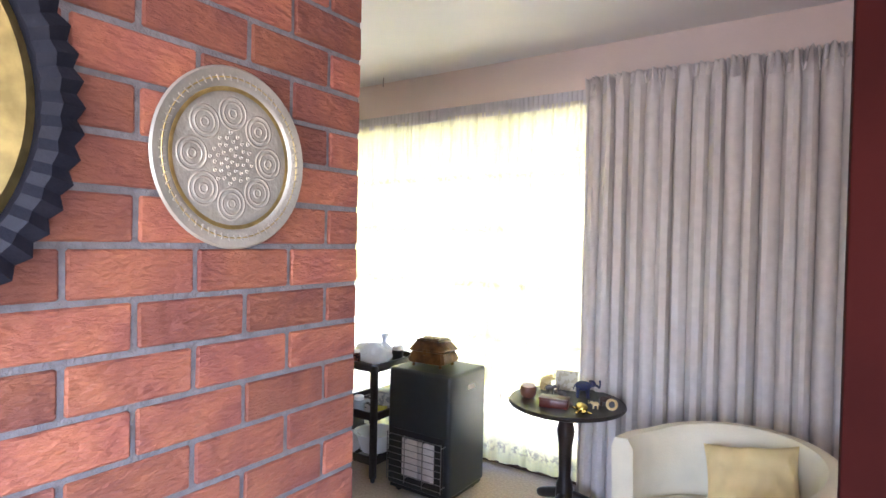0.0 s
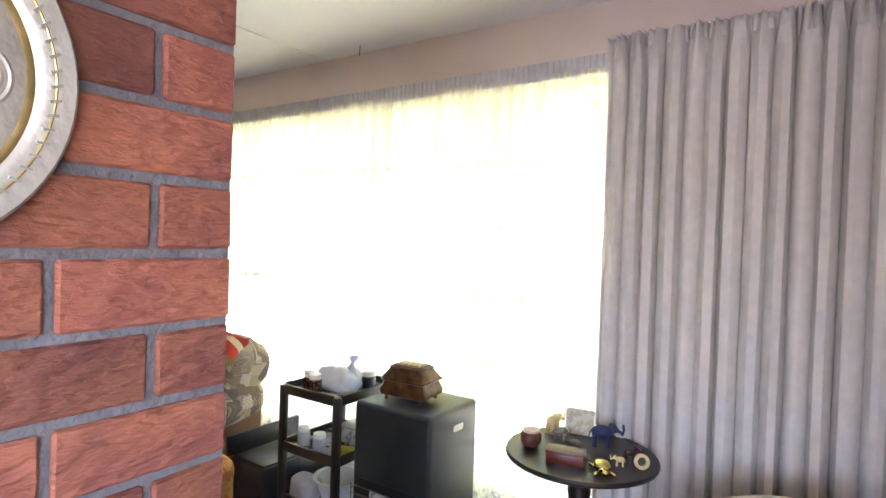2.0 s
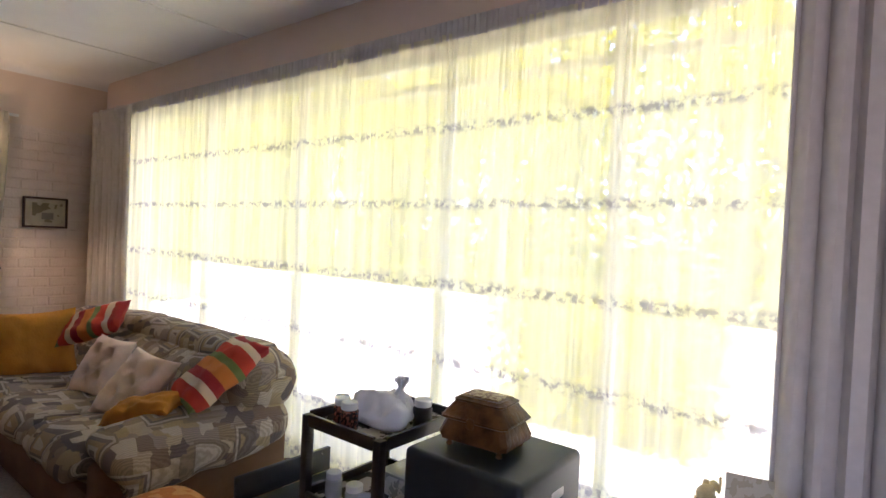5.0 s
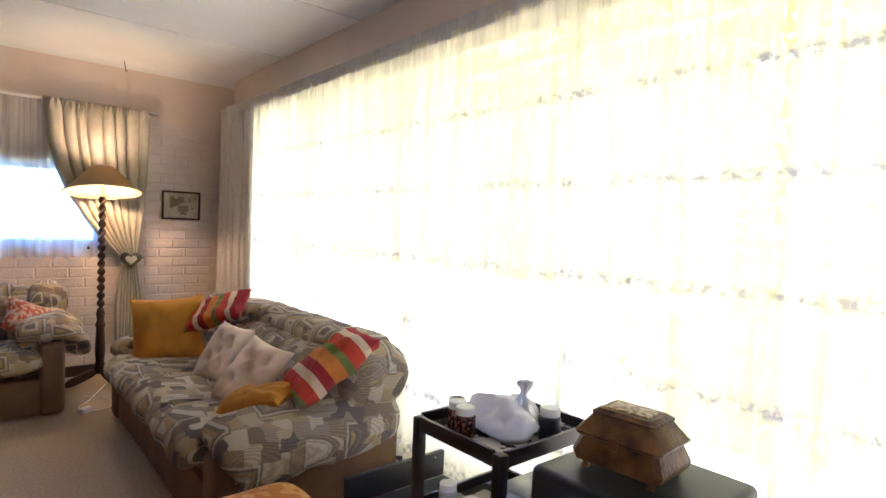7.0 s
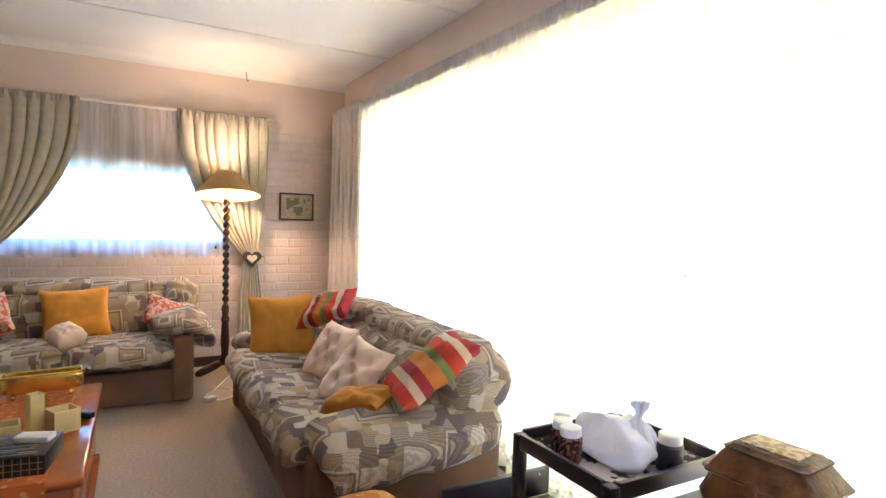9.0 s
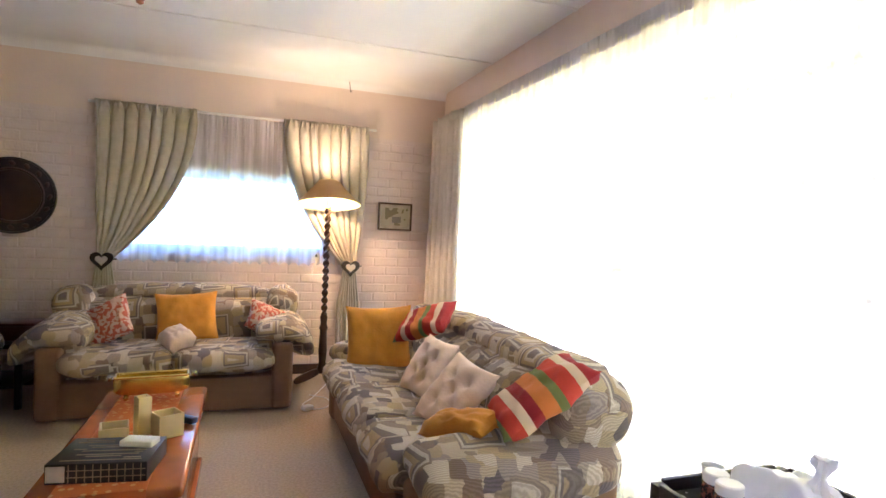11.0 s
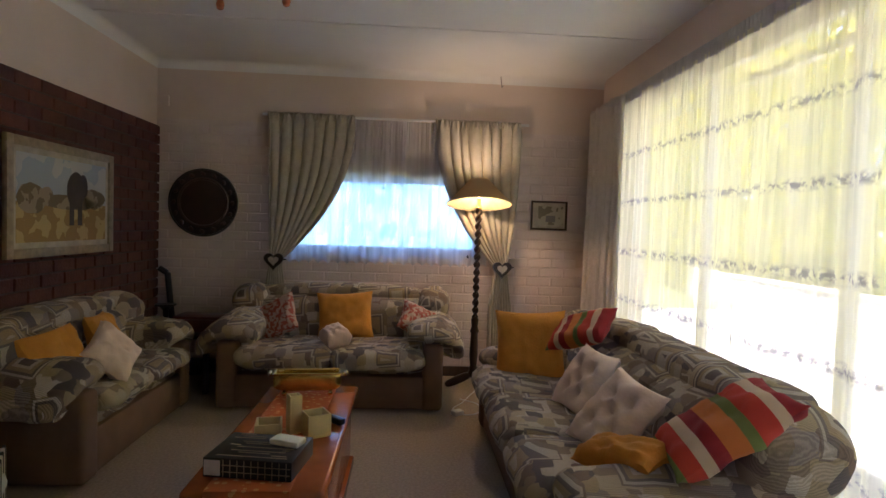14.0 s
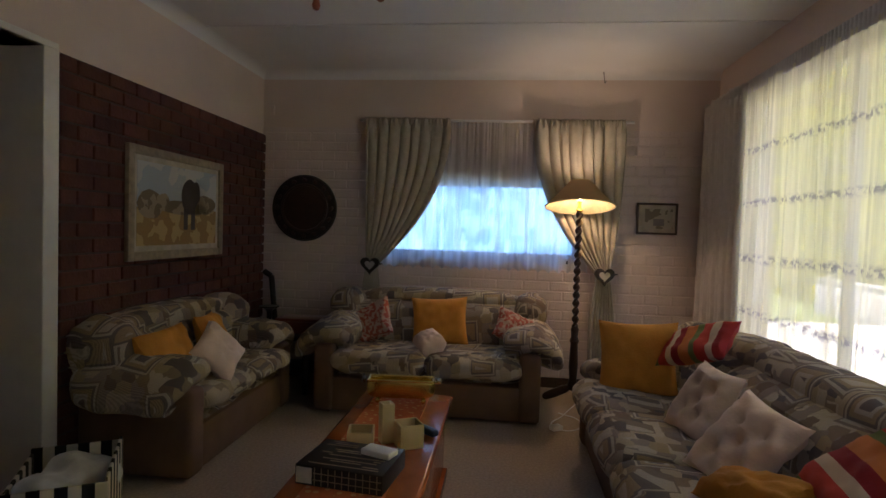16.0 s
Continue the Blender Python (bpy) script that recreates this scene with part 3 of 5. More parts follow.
def sofa(name, m, width, depth, seats, back_h, label, seed, arm_h=0.64, arm_w=0.30):
    """Local: x along the width from 0, y from the front (0) to the back, z up."""
    ob = thing(name, m, label, "sofa", "patchwork sofas")
    part("base", box(0.03, 0.05, 0.02, width - 0.03, depth - 0.06, 0.27, 0.02), M_brownfab, ob, "plain brown suede base")
    for x in (0.015, width - 0.165):
        part("side_panel", box(x, 0.03, 0.015, x + 0.15, depth - 0.02, arm_h - 0.17, 0.035, 4), M_brownfab, ob, "plain brown suede side")
    edge = 0.15
    w = (width - 2 * edge) / seats
    top = 0.47
    for k in range(seats):
        cx = edge + w * (k + 0.5)
        ct_ = soft(w * 1.02, depth * 0.98, 0.20, 0.45, 0.22, 26, 0.016, seed + k, pose(cx, depth * 0.36, top - 0.10, -2))
        part("seat_cushion", gathered(bent(ct_, 0.06, 0.10, top - 0.02), cx - w / 2, cx + w / 2, 0.012, seed + k), M_fabric, ob)
        bk_ = soft(w * 1.06, 0.26, back_h - 0.34, 0.5, 0.3, 26, 0.02, seed + 5 + k, pose(cx, depth * 0.76, (back_h + 0.38) / 2, -16))
        for v in bk_.verts:
            # the padding folds back over the top rail
            h = max(0.0, v.co.z - (back_h - 0.16))
            v.co.y += 1.1 * h
            v.co.z -= 0.35 * h
        part("back_cushion", gathered(bk_, cx - w / 2, cx + w / 2, 0.022, seed + 5 + k), M_fabric, ob)
    part("back_roll", soft(width - 0.20, 0.26, 0.22, 0.8, 0.25, 30, 0.02, seed + 9, pose(width / 2, depth * 0.88, back_h - 0.12)), M_fabric, ob)
    for k, x in enumerate((0.065, width - 0.065)):
        side = -1 if k == 0 else 1
        am_ = soft(arm_w, depth * 1.02, 0.24, 0.75, 0.45, 28, 0.018, seed + 20 + k, pose(0, depth * 0.44, arm_h - 0.12, 3))
        bent(am_, 0.10, 0.16, arm_h - 0.02, 70)
        for v in am_.verts:
            # the pad droops over the outer side
            o = v.co.x * side
            v.co.z -= 1.0 * max(0.0, o) ** 1.5
        part("arm", moved(am_, pose(x, 0, 0)), M_fabric, ob)
        part("wing", soft(0.28, 0.38, 0.34, 0.75, 0.6, 20, 0.02, seed + 30 + k, pose(x - side * 0.01, depth * 0.80, back_h - 0.19, 0, side * 14)), M_fabric, ob)
    part("back_panel", box(0.04, depth - 0.10, 0.02, width - 0.04, depth - 0.02, back_h - 0.16, 0.03, 3), M_brownfab, ob)
    return ob


sofa("long_sofa", pose(-5.22, 1.98, 0), 2.18, 0.98, 3, 0.86, "three-seat sofa in grey and olive patchwork under the wide window", 1.0, 0.60, 0.36)
sofa("loveseat", pose(-5.36, 0.10, 0, 0, 0, 90), 1.68, 0.98, 2, 0.88, "two-seat patchwork sofa against the painted brick wall", 40.0, 0.68, 0.44)
sofa("loveseat", pose(-4.16, -0.08, 0, 0, 0, 180), 1.40, 0.70, 2, 0.86, "two-seat patchwork sofa against the brown brick wall", 80.0, 0.66, 0.40)


def cushion(m, sx, sy, sz, material, label, seed, tuft=0.0):
    ob = mesh_ob("cushion", pillow(sx, sy, sz, 24, seed, tuft), material)
    ob.matrix_world = m
    return tagged(ob, label, "cushion")


def standing(x, y, z, yaw, lean, spin=0):
    """A cushion's pose: its face looks along yaw, leaning back, turned in its own plane."""
    return Matrix.Translation((x, y, z)) @ Euler((0, 0, radians(yaw))).to_matrix().to_4x4() @ Euler((radians(90 - lean), 0, 0)).to_matrix().to_4x4() @ Euler((0, 0, radians(spin))).to_matrix().to_4x4()




def facing(x, y, z, along, normal):
    """A cushion's pose from its middle, its long side and the way its face looks."""
    a, n = Vector(along).normalized(), Vector(normal)
    n = (n - a * n.dot(a)).normalized()
    m = Matrix((a, n.cross(a), n)).transposed().to_4x4()
    return Matrix.Translation((x, y, z)) @ m


cushion(facing(-4.88, 2.29, 0.635, (0.3, 0.95, 0.06), (0.9, -0.3, 0.22)), 0.46, 0.46, 0.15, M_orange, "ochre velvet cushion in the sofa's corner", 1)
cushion(facing(-4.66, 2.55, 0.785, (0.40, 0.26, 0.16), (0.1, -0.70, 0.70)), 0.46, 0.27, 0.12, M_stripe, "red, orange and green striped cushion on the sofa back", 2)
cushion(facing(-4.18, 2.43, 0.60, (-0.12, 0.5, 0.78), (0.35, -0.8, 0.5)), 0.38, 0.28, 0.13, M_pink, "pale pink tufted satin cushion", 3, 0.045)
cushion(facing(-3.66, 2.40, 0.59, (-0.05, 0.55, 0.66), (0.30, -0.75, 0.6)), 0.40, 0.34, 0.13, M_pink, "pale pink tufted satin cushion leaning on the sofa back", 4, 0.045)
cushion(facing(-3.12, 2.56, 0.745, (0.12, 0.72, 0.52), (-0.1, -0.55, 0.8)), 0.47, 0.33, 0.14, M_stripe, "large red, cream and green striped cushion on the sofa arm", 5)
cushion(facing(-3.30, 2.29, 0.575, (0.42, 0.16, 0.12), (-0.1, -0.4, 0.9)), 0.42, 0.17, 0.11, M_orange, "crumpled ochre satin cushion lying on the seat", 6)
cushion(standing(-5.93, 0.98, 0.63, 94, 20, 3), 0.46, 0.40, 0.14, M_orange, "ochre velvet cushion on the loveseat", 7)
cushion(standing(-5.83, 0.45, 0.61, 60, 25, 32), 0.36, 0.34, 0.13, M_floral, "red and cream floral cushion", 8)
cushion(standing(-5.75, 1.60, 0.62, 120, 30, -30), 0.38, 0.26, 0.13, M_floral, "red and cream floral cushion against the arm", 9)
cushion(pose(-5.55, 0.95, 0.53, 20, 10, 30), 0.22, 0.2, 0.16, M_pink, "small round beige cushion", 10)
cushion(standing(-4.36, -0.36, 0.62, 160, 30, 6), 0.36, 0.34, 0.13, M_orange, "ochre cushion in the shaded loveseat", 11)
cushion(standing(-4.86, -0.36, 0.62, 195, 25, -4), 0.38, 0.36, 0.13, M_orange, "ochre cushion beside the arm", 12)
cushion(standing(-4.62, -0.20, 0.60, 170, 38, 30), 0.34, 0.30, 0.12, M_pink, "pale pink cushion between two ochre ones", 13)

# ---- coffee table and what is on it ----
ct = thing("coffee_table", pose(-3.90, 0.97, 0), "long polished red-brown wooden coffee table", "table")
part("tabletop", box(-0.65, -0.25, 0.405, 0.65, 0.25, 0.45, 0.018, 3), M_table, ct)
part("apron", box(-0.60, -0.20, 0.05, 0.60, 0.215, 0.405, 0.008), M_table, ct)
part("plinth", box(-0.62, -0.22, 0.0, 0.62, 0.235, 0.05, 0.008), M_table, ct)
rn = mesh_ob("table_runner", join(box(-0.67, -0.165, 0.4515, 0.56, 0.13, 0.4545), box(0.651, -0.165, 0.33, 0.654, 0.13, 0.4545), box(0.55, -0.165, 0.4515, 0.654, 0.13, 0.4545)), M_runner, smooth=False)
rn.location = (-3.90, 0.97, 0)
tagged(rn, "orange printed cloth runner on the coffee table", "cloth")
bx = thing("brass_planter", pose(-4.36, 0.96, 0.455, 0, 0, 96), "oblong brass trough with ball feet and end knobs", "planter")
bm = soft(0.36, 0.11, 0.115, 0.5, 0.35, 16)
bmesh.ops.delete(bm, geom=[f for f in bm.faces if f.calc_center_median().z > 0.04], context="FACES")
tr = part("trough", moved(bm, pose(0, 0, 0.082)), M_brass, bx)
tr.modifiers.new("thickness", "SOLIDIFY").thickness = 0.004
part("rim", join(rod((-0.17, -0.05, 0.122), (0.17, -0.05, 0.122), 0.006), rod((-0.17, 0.05, 0.122), (0.17, 0.05, 0.122), 0.006), rod((-0.17, -0.05, 0.122), (-0.17, 0.05, 0.122), 0.006), rod((0.17, -0.05, 0.122), (0.17, 0.05, 0.122), 0.006)), M_brass, bx)
for sx in (-1, 1):
    part("knob", soft(0.035, 0.035, 0.035, 1, 1, 8, m=pose(sx * 0.20, 0, 0.115)), M_chrome, bx)
    part("handle", rod((sx * 0.16, 0, 0.10), (sx * 0.2, 0, 0.115), 0.008), M_chrome, bx)
    for sy in (-1, 1):
        part("foot", soft(0.026, 0.026, 0.03, 1, 1, 8, m=pose(sx * 0.12, sy * 0.03, 0.014)), M_brass, bx)


def cup(m, w, d, h, label):
    ob = mesh_ob("soapstone_pot", join(box(-w / 2, -d / 2, 0, w / 2, d / 2, 0.012, 0.003), box(-w / 2, -d / 2, 0.01, w / 2, -d / 2 + 0.009, h, 0.003), box(-w / 2, d / 2 - 0.009, 0.01, w / 2, d / 2, h, 0.003), box(-w / 2, -d / 2 + 0.005, 0.01, -w / 2 + 0.009, d / 2 - 0.005, h, 0.003), box(w / 2 - 0.009, -d / 2 + 0.005, 0.01, w / 2, d / 2 - 0.005, h, 0.003)), M_bone)
    ob.matrix_world = m
    return tagged(ob, label, "pot", "pale stone pots on the table")


cup(pose(-3.76, 0.90, 0.455, 0, 0, 10), 0.11, 0.11, 0.065, "low square pale stone dish")
cup(pose(-3.80, 1.00, 0.455, 0, 0, 30), 0.055, 0.055, 0.17, "tall narrow pale stone holder")
cup(pose(-3.78, 1.10, 0.455, 0, 0, 28), 0.105, 0.105, 0.10, "square pale stone pot")
rc = mesh_ob("remote_control", box(-0.02, -0.06, 0, 0.02, 0.06, 0.03, 0.009, 3), M_black)
rc.matrix_world = pose(-3.93, 1.16, 0.455, 0, 0, -40)
tagged(rc, "small black object beside the stone pot", "remote")
bk = thing("boxed_book", pose(-3.46, 0.945, 0.455, 0, 0, -8), "thick dark boxed book with a grid-patterned cover", "book")
part("cover", box(-0.125, -0.165, 0, 0.125, 0.165, 0.072, 0.003), M_black, bk)
part("label_panel", box(0.1255, -0.160, 0.008, 0.1275, -0.10, 0.064), M_ceramic, bk, "pale printed panel of unreadable text")
grid = []
M_gold = mat("pale_gold_print", (0.34, 0.28, 0.18), 0.5)
for k in range(10):
    grid.append(box(0.1255, -0.09 + k * 0.026, 0.004, 0.127, -0.087 + k * 0.026, 0.068))
for z in (0.022, 0.046):
    grid.append(box(0.1255, -0.095, z, 0.1268, 0.16, z + 0.003))
rk = random.Random(4)
for k in range(13):
    x = -0.11 + k * 0.017
    a, b = sorted((rk.uniform(-0.155, 0.155), rk.uniform(-0.155, 0.155)))
    grid.append(box(x, a, 0.0722, x + 0.006, b + 0.02 if b < 0.13 else b, 0.0735))
part("print", join(*grid), M_gold, bk, smooth=False)
pk = mesh_ob("tissue_pack", box(-0.035, -0.062, -0.015, 0.035, 0.062, 0.008, 0.006, 3), M_white_plastic)
pk.matrix_world = pose(-3.49, 1.04, 0.542, 0, 0, -20)
tagged(pk, "small white paper tissue pack on the book", "packet")

# ---- ottoman, low black unit, cart, heater ----
ot = thing("ottoman", pose(-2.58, 2.0, 0), "square ottoman in orange brocade", "ottoman")
part("body", box(-0.22, -0.22, 0.05, 0.22, 0.22, 0.34, 0.02), M_ottoman, ot)
part("top", soft(0.48, 0.48, 0.16, 0.5, 0.3, 16, 0.006, 2, pose(0, 0, 0.345)), M_ottoman, ot)
for sx in (-1, 1):
    for sy in (-1, 1):
        part("foot", lathe([(0.022, 0), (0.03, 0.03), (0.026, 0.055)], 12), M_darkwood, ot).location = (sx * 0.17, sy * 0.17, 0)
lb = thing("record_player", pose(-2.56, 2.68, 0), "low flat black hi-fi unit with a raised lid beside the sofa", "hi-fi")
part("body", box(-0.14, -0.26, 0.0, 0.16, 0.26, 0.27, 0.012), M_black, lb)
part("deck", box(-0.12, -0.24, 0.27, 0.15, 0.24, 0.282, 0.004), M_heater, lb)
part("lid", box(-0.165, -0.26, 0.27, -0.14, 0.26, 0.385, 0.005), M_black, lb)
part("hinge_light", soft(0.012, 0.012, 0.012, 1, 1, 6, m=pose(-0.137, 0.2, 0.365)), M_chrome, lb)

ca = thing("tray_trolley", pose(-2.115, 2.70, 0), "black three-tier trolley crowded with jars and oddments", "trolley")
W, D = 0.43, 0.48
for sx in (-1, 1):
    for sy in (-1, 1):
        part("leg", box(sx * (W / 2 - 0.018) - 0.018, sy * (D / 2 - 0.018) - 0.018, 0.03, sx * (W / 2 - 0.018) + 0.018, sy * (D / 2 - 0.018) + 0.018, 0.742, 0.004), M_blackwood, ca)
        part("castor", soft(0.03, 0.03, 0.036, 1, 1, 8, m=pose(sx * (W / 2 - 0.02), sy * (D / 2 - 0.02), 0.017)), M_black, ca)
M_paper = blotch("scrap_lined_tray", (0.03, 0.025, 0.02), (0.42, 0.38, 0.33), 16, 0.5)
for z in (0.705, 0.40, 0.12):
    part("shelf", box(-W / 2 + 0.01, -D / 2 + 0.01, z, W / 2 - 0.01, D / 2 - 0.01, z + 0.01, 0.002), M_paper, ca)
    for a in (-1, 1):
        part("rim", box(a * (W / 2 - 0.008) - 0.008, -D / 2 + 0.036, z - 0.005, a * (W / 2 - 0.008) + 0.008, D / 2 - 0.036, z + 0.045, 0.003), M_blackwood, ca)
        part("rim", box(-W / 2 + 0.036, a * (D / 2 - 0.008) - 0.008, z - 0.005, W / 2 - 0.036, a * (D / 2 - 0.008) + 0.008, z + 0.045, 0.003), M_blackwood, ca)


def jar(x, y, z, r, h, content, lid, label):
    ob = thing("jar", pose(x, y, z), label, "jar", "jars on the trolley")
    part("body", lathe([(r * 0.9, 0), (r, 0.006), (r, h * 0.68), (r * 0.82, h * 0.75)], 18), content, ob)
    part("lid", lathe([(r * 0.86, h * 0.74), (r * 0.9, h * 0.76), (r * 0.9, h * 0.97), (r * 0.8, h)], 18), lid, ob)
    return ob


M_pills = blotch("dark_jar_contents", (0.03, 0.015, 0.012), (0.22, 0.08, 0.05), 90, 0.52, 0.25)
M_clear = mat("clear_plastic", (0.55, 0.56, 0.55), 0.2)
jar(-2.19, 2.545, 0.716, 0.034, 0.105, M_pills, M_white_plastic, "small dark jar with a white lid")
jar(-2.13, 2.525, 0.716, 0.036, 0.105, M_pills, M_white_plastic, "small speckled jar with a white lid")
jar(-1.955, 2.75, 0.716, 0.038, 0.11, M_black, M_white_plastic, "black jar with a white screw lid")
jar(-2.24, 2.56, 0.411, 0.034, 0.10, M_clear, M_white_plastic, "clear jar with a white lid on the middle shelf")
jar(-2.10, 2.54, 0.411, 0.036, 0.10, M_clear, M_white_plastic, "clear jar with a white lid on the middle shelf")
cupw = mesh_ob("paper_cup", lathe([(0.02, 0), (0.027, 0.08), (0.03, 0.082), (0.03, 0.088), (0.026, 0.088), (0.018, 0.01)], 18), M_white_plastic)
cupw.location = (-2.255, 2.60, 0.716)
tagged(cupw, "small white plastic cup", "cup")
bg = thing("plastic_bag", pose(-2.09, 2.71, 0.716), "knotted white plastic shopping bag, half full", "bag")
bm = soft(0.29, 0.20, 0.12, 0.95, 0.85, 30, 0.07, 7, pose(-0.02, 0, 0.05))
for v in bm.verts:
    v.co += Vector((0, 0, 0.03)) * noise.noise(v.co * 22) * (v.co.z > 0.02)
for v in bm.verts:
    v.co.z = max(v.co.z, 0.002)
M_bagw = mat("white_carrier_bag", (0.74, 0.75, 0.77), 0.4, var=0.06, scale=20, bump=0.6, bscale=22)
part("body", bm, M_bagw, bg)
kb = lathe([(0.075, 0.05), (0.05, 0.085), (0.03, 0.11), (0.015, 0.13), (0.009, 0.145), (0.014, 0.158), (0.022, 0.17), (0.024, 0.184), (0.012, 0.182)], 28)
for v in kb.verts:
    k = 1 + 0.45 * math.sin(7 * math.atan2(v.co.y, v.co.x) + v.co.z * 30) * min(1, v.co.z / 0.15)
    v.co = Vector((v.co.x * k * 0.9 + (v.co.z - 0.1) * 0.12, v.co.y * k, v.co.z + 0.012 * noise.noise(v.co * 60)))
part("knot", kb, M_bagw, bg).location = (0.045, 0, 0)
tubm = thing("clear_tub", pose(-2.02, 2.80, 0.411), "clear plastic box of screws and oddments", "box")
part("body", box(-0.11, -0.09, 0, 0.11, 0.09, 0.085, 0.01), blotch("mixed_oddments", (0.3, 0.32, 0.34), (0.6, 0.6, 0.58), 40, 0.5, 0.3), tubm)
part("lid", box(-0.115, -0.095, 0.085, 0.115, 0.095, 0.097, 0.004), M_clear, tubm)
yb = mesh_ob("yellow_packet", box(-0.04, -0.03, 0, 0.04, 0.03, 0.035, 0.004), mat("yellow_card", (0.6, 0.5, 0.03), 0.5))
yb.matrix_world = pose(-1.97, 2.60, 0.411, 0, 0, 20)
tagged(yb, "small bright yellow card packet", "packet")
tape = mesh_ob("tape_roll", moved(lathe([(0.028, -0.012), (0.045, -0.012), (0.045, 0.012), (0.028, 0.012), (0.028, -0.012)], 20, False), pose(0, 0, 0.046, 70, 0, 20)), M_clear)
tape.location = (-2.02, 2.53, 0.411)
tagged(tape, "roll of clear sticky tape", "tape")
bn = mesh_ob("white_basin", lathe([(0.09, 0), (0.13, 0.12), (0.145, 0.125), (0.125, 0.122), (0.085, 0.012)], 22), M_white_plastic)
bn.location = (-2.06, 2.66, 0.131)
tagged(bn, "white plastic basin on the bottom shelf", "basin")
pp = mesh_ob("wrapped_parcel", soft(0.16, 0.12, 0.12, 0.4, 0.3, 12, 0.015, 5), M_ceramic)
pp.matrix_world = pose(-2.20, 2.55, 0.19, 0, 8, 12)
tagged(pp, "bundle of white printed paper", "paper")
rb = random.Random(9)
for k in range(9):
    x, y = rb.uniform(-2.26, -1.97), rb.uniform(2.52, 2.88)
    ob = mesh_ob("oddment", soft(rb.uniform(0.02, 0.05), rb.uniform(0.012, 0.03), 0.014, 0.6, 0.5, 6), [M_white_plastic, M_bone, M_chrome][k % 3])
    ob.matrix_world = pose(x, y, 0.7225, 0, 0, rb.uniform(0, 180))
    tagged(ob, "small oddment lying in the trolley tray", "oddment", "oddments in the tray")

ht = thing("gas_heater", pose(-1.565, 2.665, 0), "black enamelled portable gas heater with a wire guard", "heater")
part("body", box(-0.225, -0.205, 0.05, 0.225, 0.205, 0.762, 0.022, 4), M_heater, ht)
part("plinth", box(-0.21, -0.19, 0.03, 0.21, 0.19, 0.052, 0.004), M_black, ht)
brn = part("burner_recess", box(-0.18, -0.212, 0.09, 0.19, -0.204, 0.40, 0.003), M_black, ht)
for k in range(2):
    part("ceramic_plaque", box(-0.10 + 0.117 * k, -0.222, 0.13, 0.013 + 0.117 * k, -0.211, 0.355, 0.003), M_ceramic, brn, "pale grey ceramic plaque")
for k in range(8):
    z = 0.11 + k * 0.038
    part("guard_wire", rod((-0.19, -0.245, z), (0.20, -0.245, z), 0.0025, 6), M_wire, ht)
for x in (-0.19, -0.06, 0.07, 0.20):
    part("guard_upright", rod((x, -0.248, 0.10), (x, -0.248, 0.385), 0.003, 6), M_wire, ht)
    for z in (0.13, 0.36):
        part("guard_stay", rod((x, -0.248, z), (x, -0.203, z), 0.003, 6), M_wire, ht)
sl = soft(0.012, 0.10, 0.032, 0.3, 0.9, 12, m=pose(0.2215, 0.03, 0.665))
part("side_slot", sl, mat("pale_slot", (0.75, 0.73, 0.68), 0.5), ht, "pale slot in the heater's side")
for sx in (-1, 1):
    for sy in (-1, 1):
        part("castor", soft(0.04, 0.04, 0.04, 1, 1, 8, m=pose(sx * 0.17, sy * 0.15, 0.018)), M_black, ht)

# casket: flared body, moulded lid with a hipped top
def hipped(levels):
    bm = bmesh.new()
    rings = []
    for w, d, z in levels:
        c = min(w, d) * 0.16
        pts = [(-w + c, -d), (w - c, -d), (w, -d + c), (w, d - c), (w - c, d), (-w + c, d), (-w, d - c), (-w, -d + c)]
        rings.append([bm.verts.new((x, y, z)) for x, y in pts])
    for a, b in zip(rings, rings[1:]):
        for k in range(8):
            bm.faces.new((a[k], a[(k + 1) % 8], b[(k + 1) % 8], b[k]))
    bm.faces.new(rings[0]), bm.faces.new(rings[-1])
    return bm


M_gilt_worn = blotch("worn_gilt_inlay", (0.20, 0.10, 0.03), (0.42, 0.30, 0.14), 60, 0.5, 0.45)
ck = thing("casket", pose(-1.60, 2.66, 0.763, 0, 0, 4), "carved gilt-brown wooden casket with a hipped lid", "casket")
part("body", hipped([(0.105, 0.085, 0.02), (0.125, 0.10, 0.026), (0.13, 0.105, 0.045), (0.118, 0.094, 0.075), (0.11, 0.086, 0.092)]), M_casket, ck)
clid = part("lid", hipped([(0.120, 0.096, 0.093), (0.126, 0.101, 0.098), (0.126, 0.101, 0.104), (0.119, 0.094, 0.109), (0.116, 0.091, 0.116), (0.106, 0.082, 0.128), (0.090, 0.066, 0.150), (0.093, 0.069, 0.154), (0.093, 0.069, 0.158), (0.082, 0.060, 0.162), (0.078, 0.056, 0.167)]), M_casket, ck)
part("lid_panel", box(-0.062, -0.040, 0.166, 0.062, 0.040, 0.171, 0.002), M_gilt_worn, clid, "worn gilt inlaid panel")
part("clasp", soft(0.03, 0.012, 0.036, 0.7, 0.7, 8, m=pose(0, -0.105, 0.095)), M_casket, clid)
for sx in (-1, 1):
    for sy in (-1, 1):
        part("claw_foot", lathe([(0.009, 0), (0.012, 0.005), (0.007, 0.014), (0.014, 0.03)], 10), M_casket, ck).location = (sx * 0.095, sy * 0.075, 0)

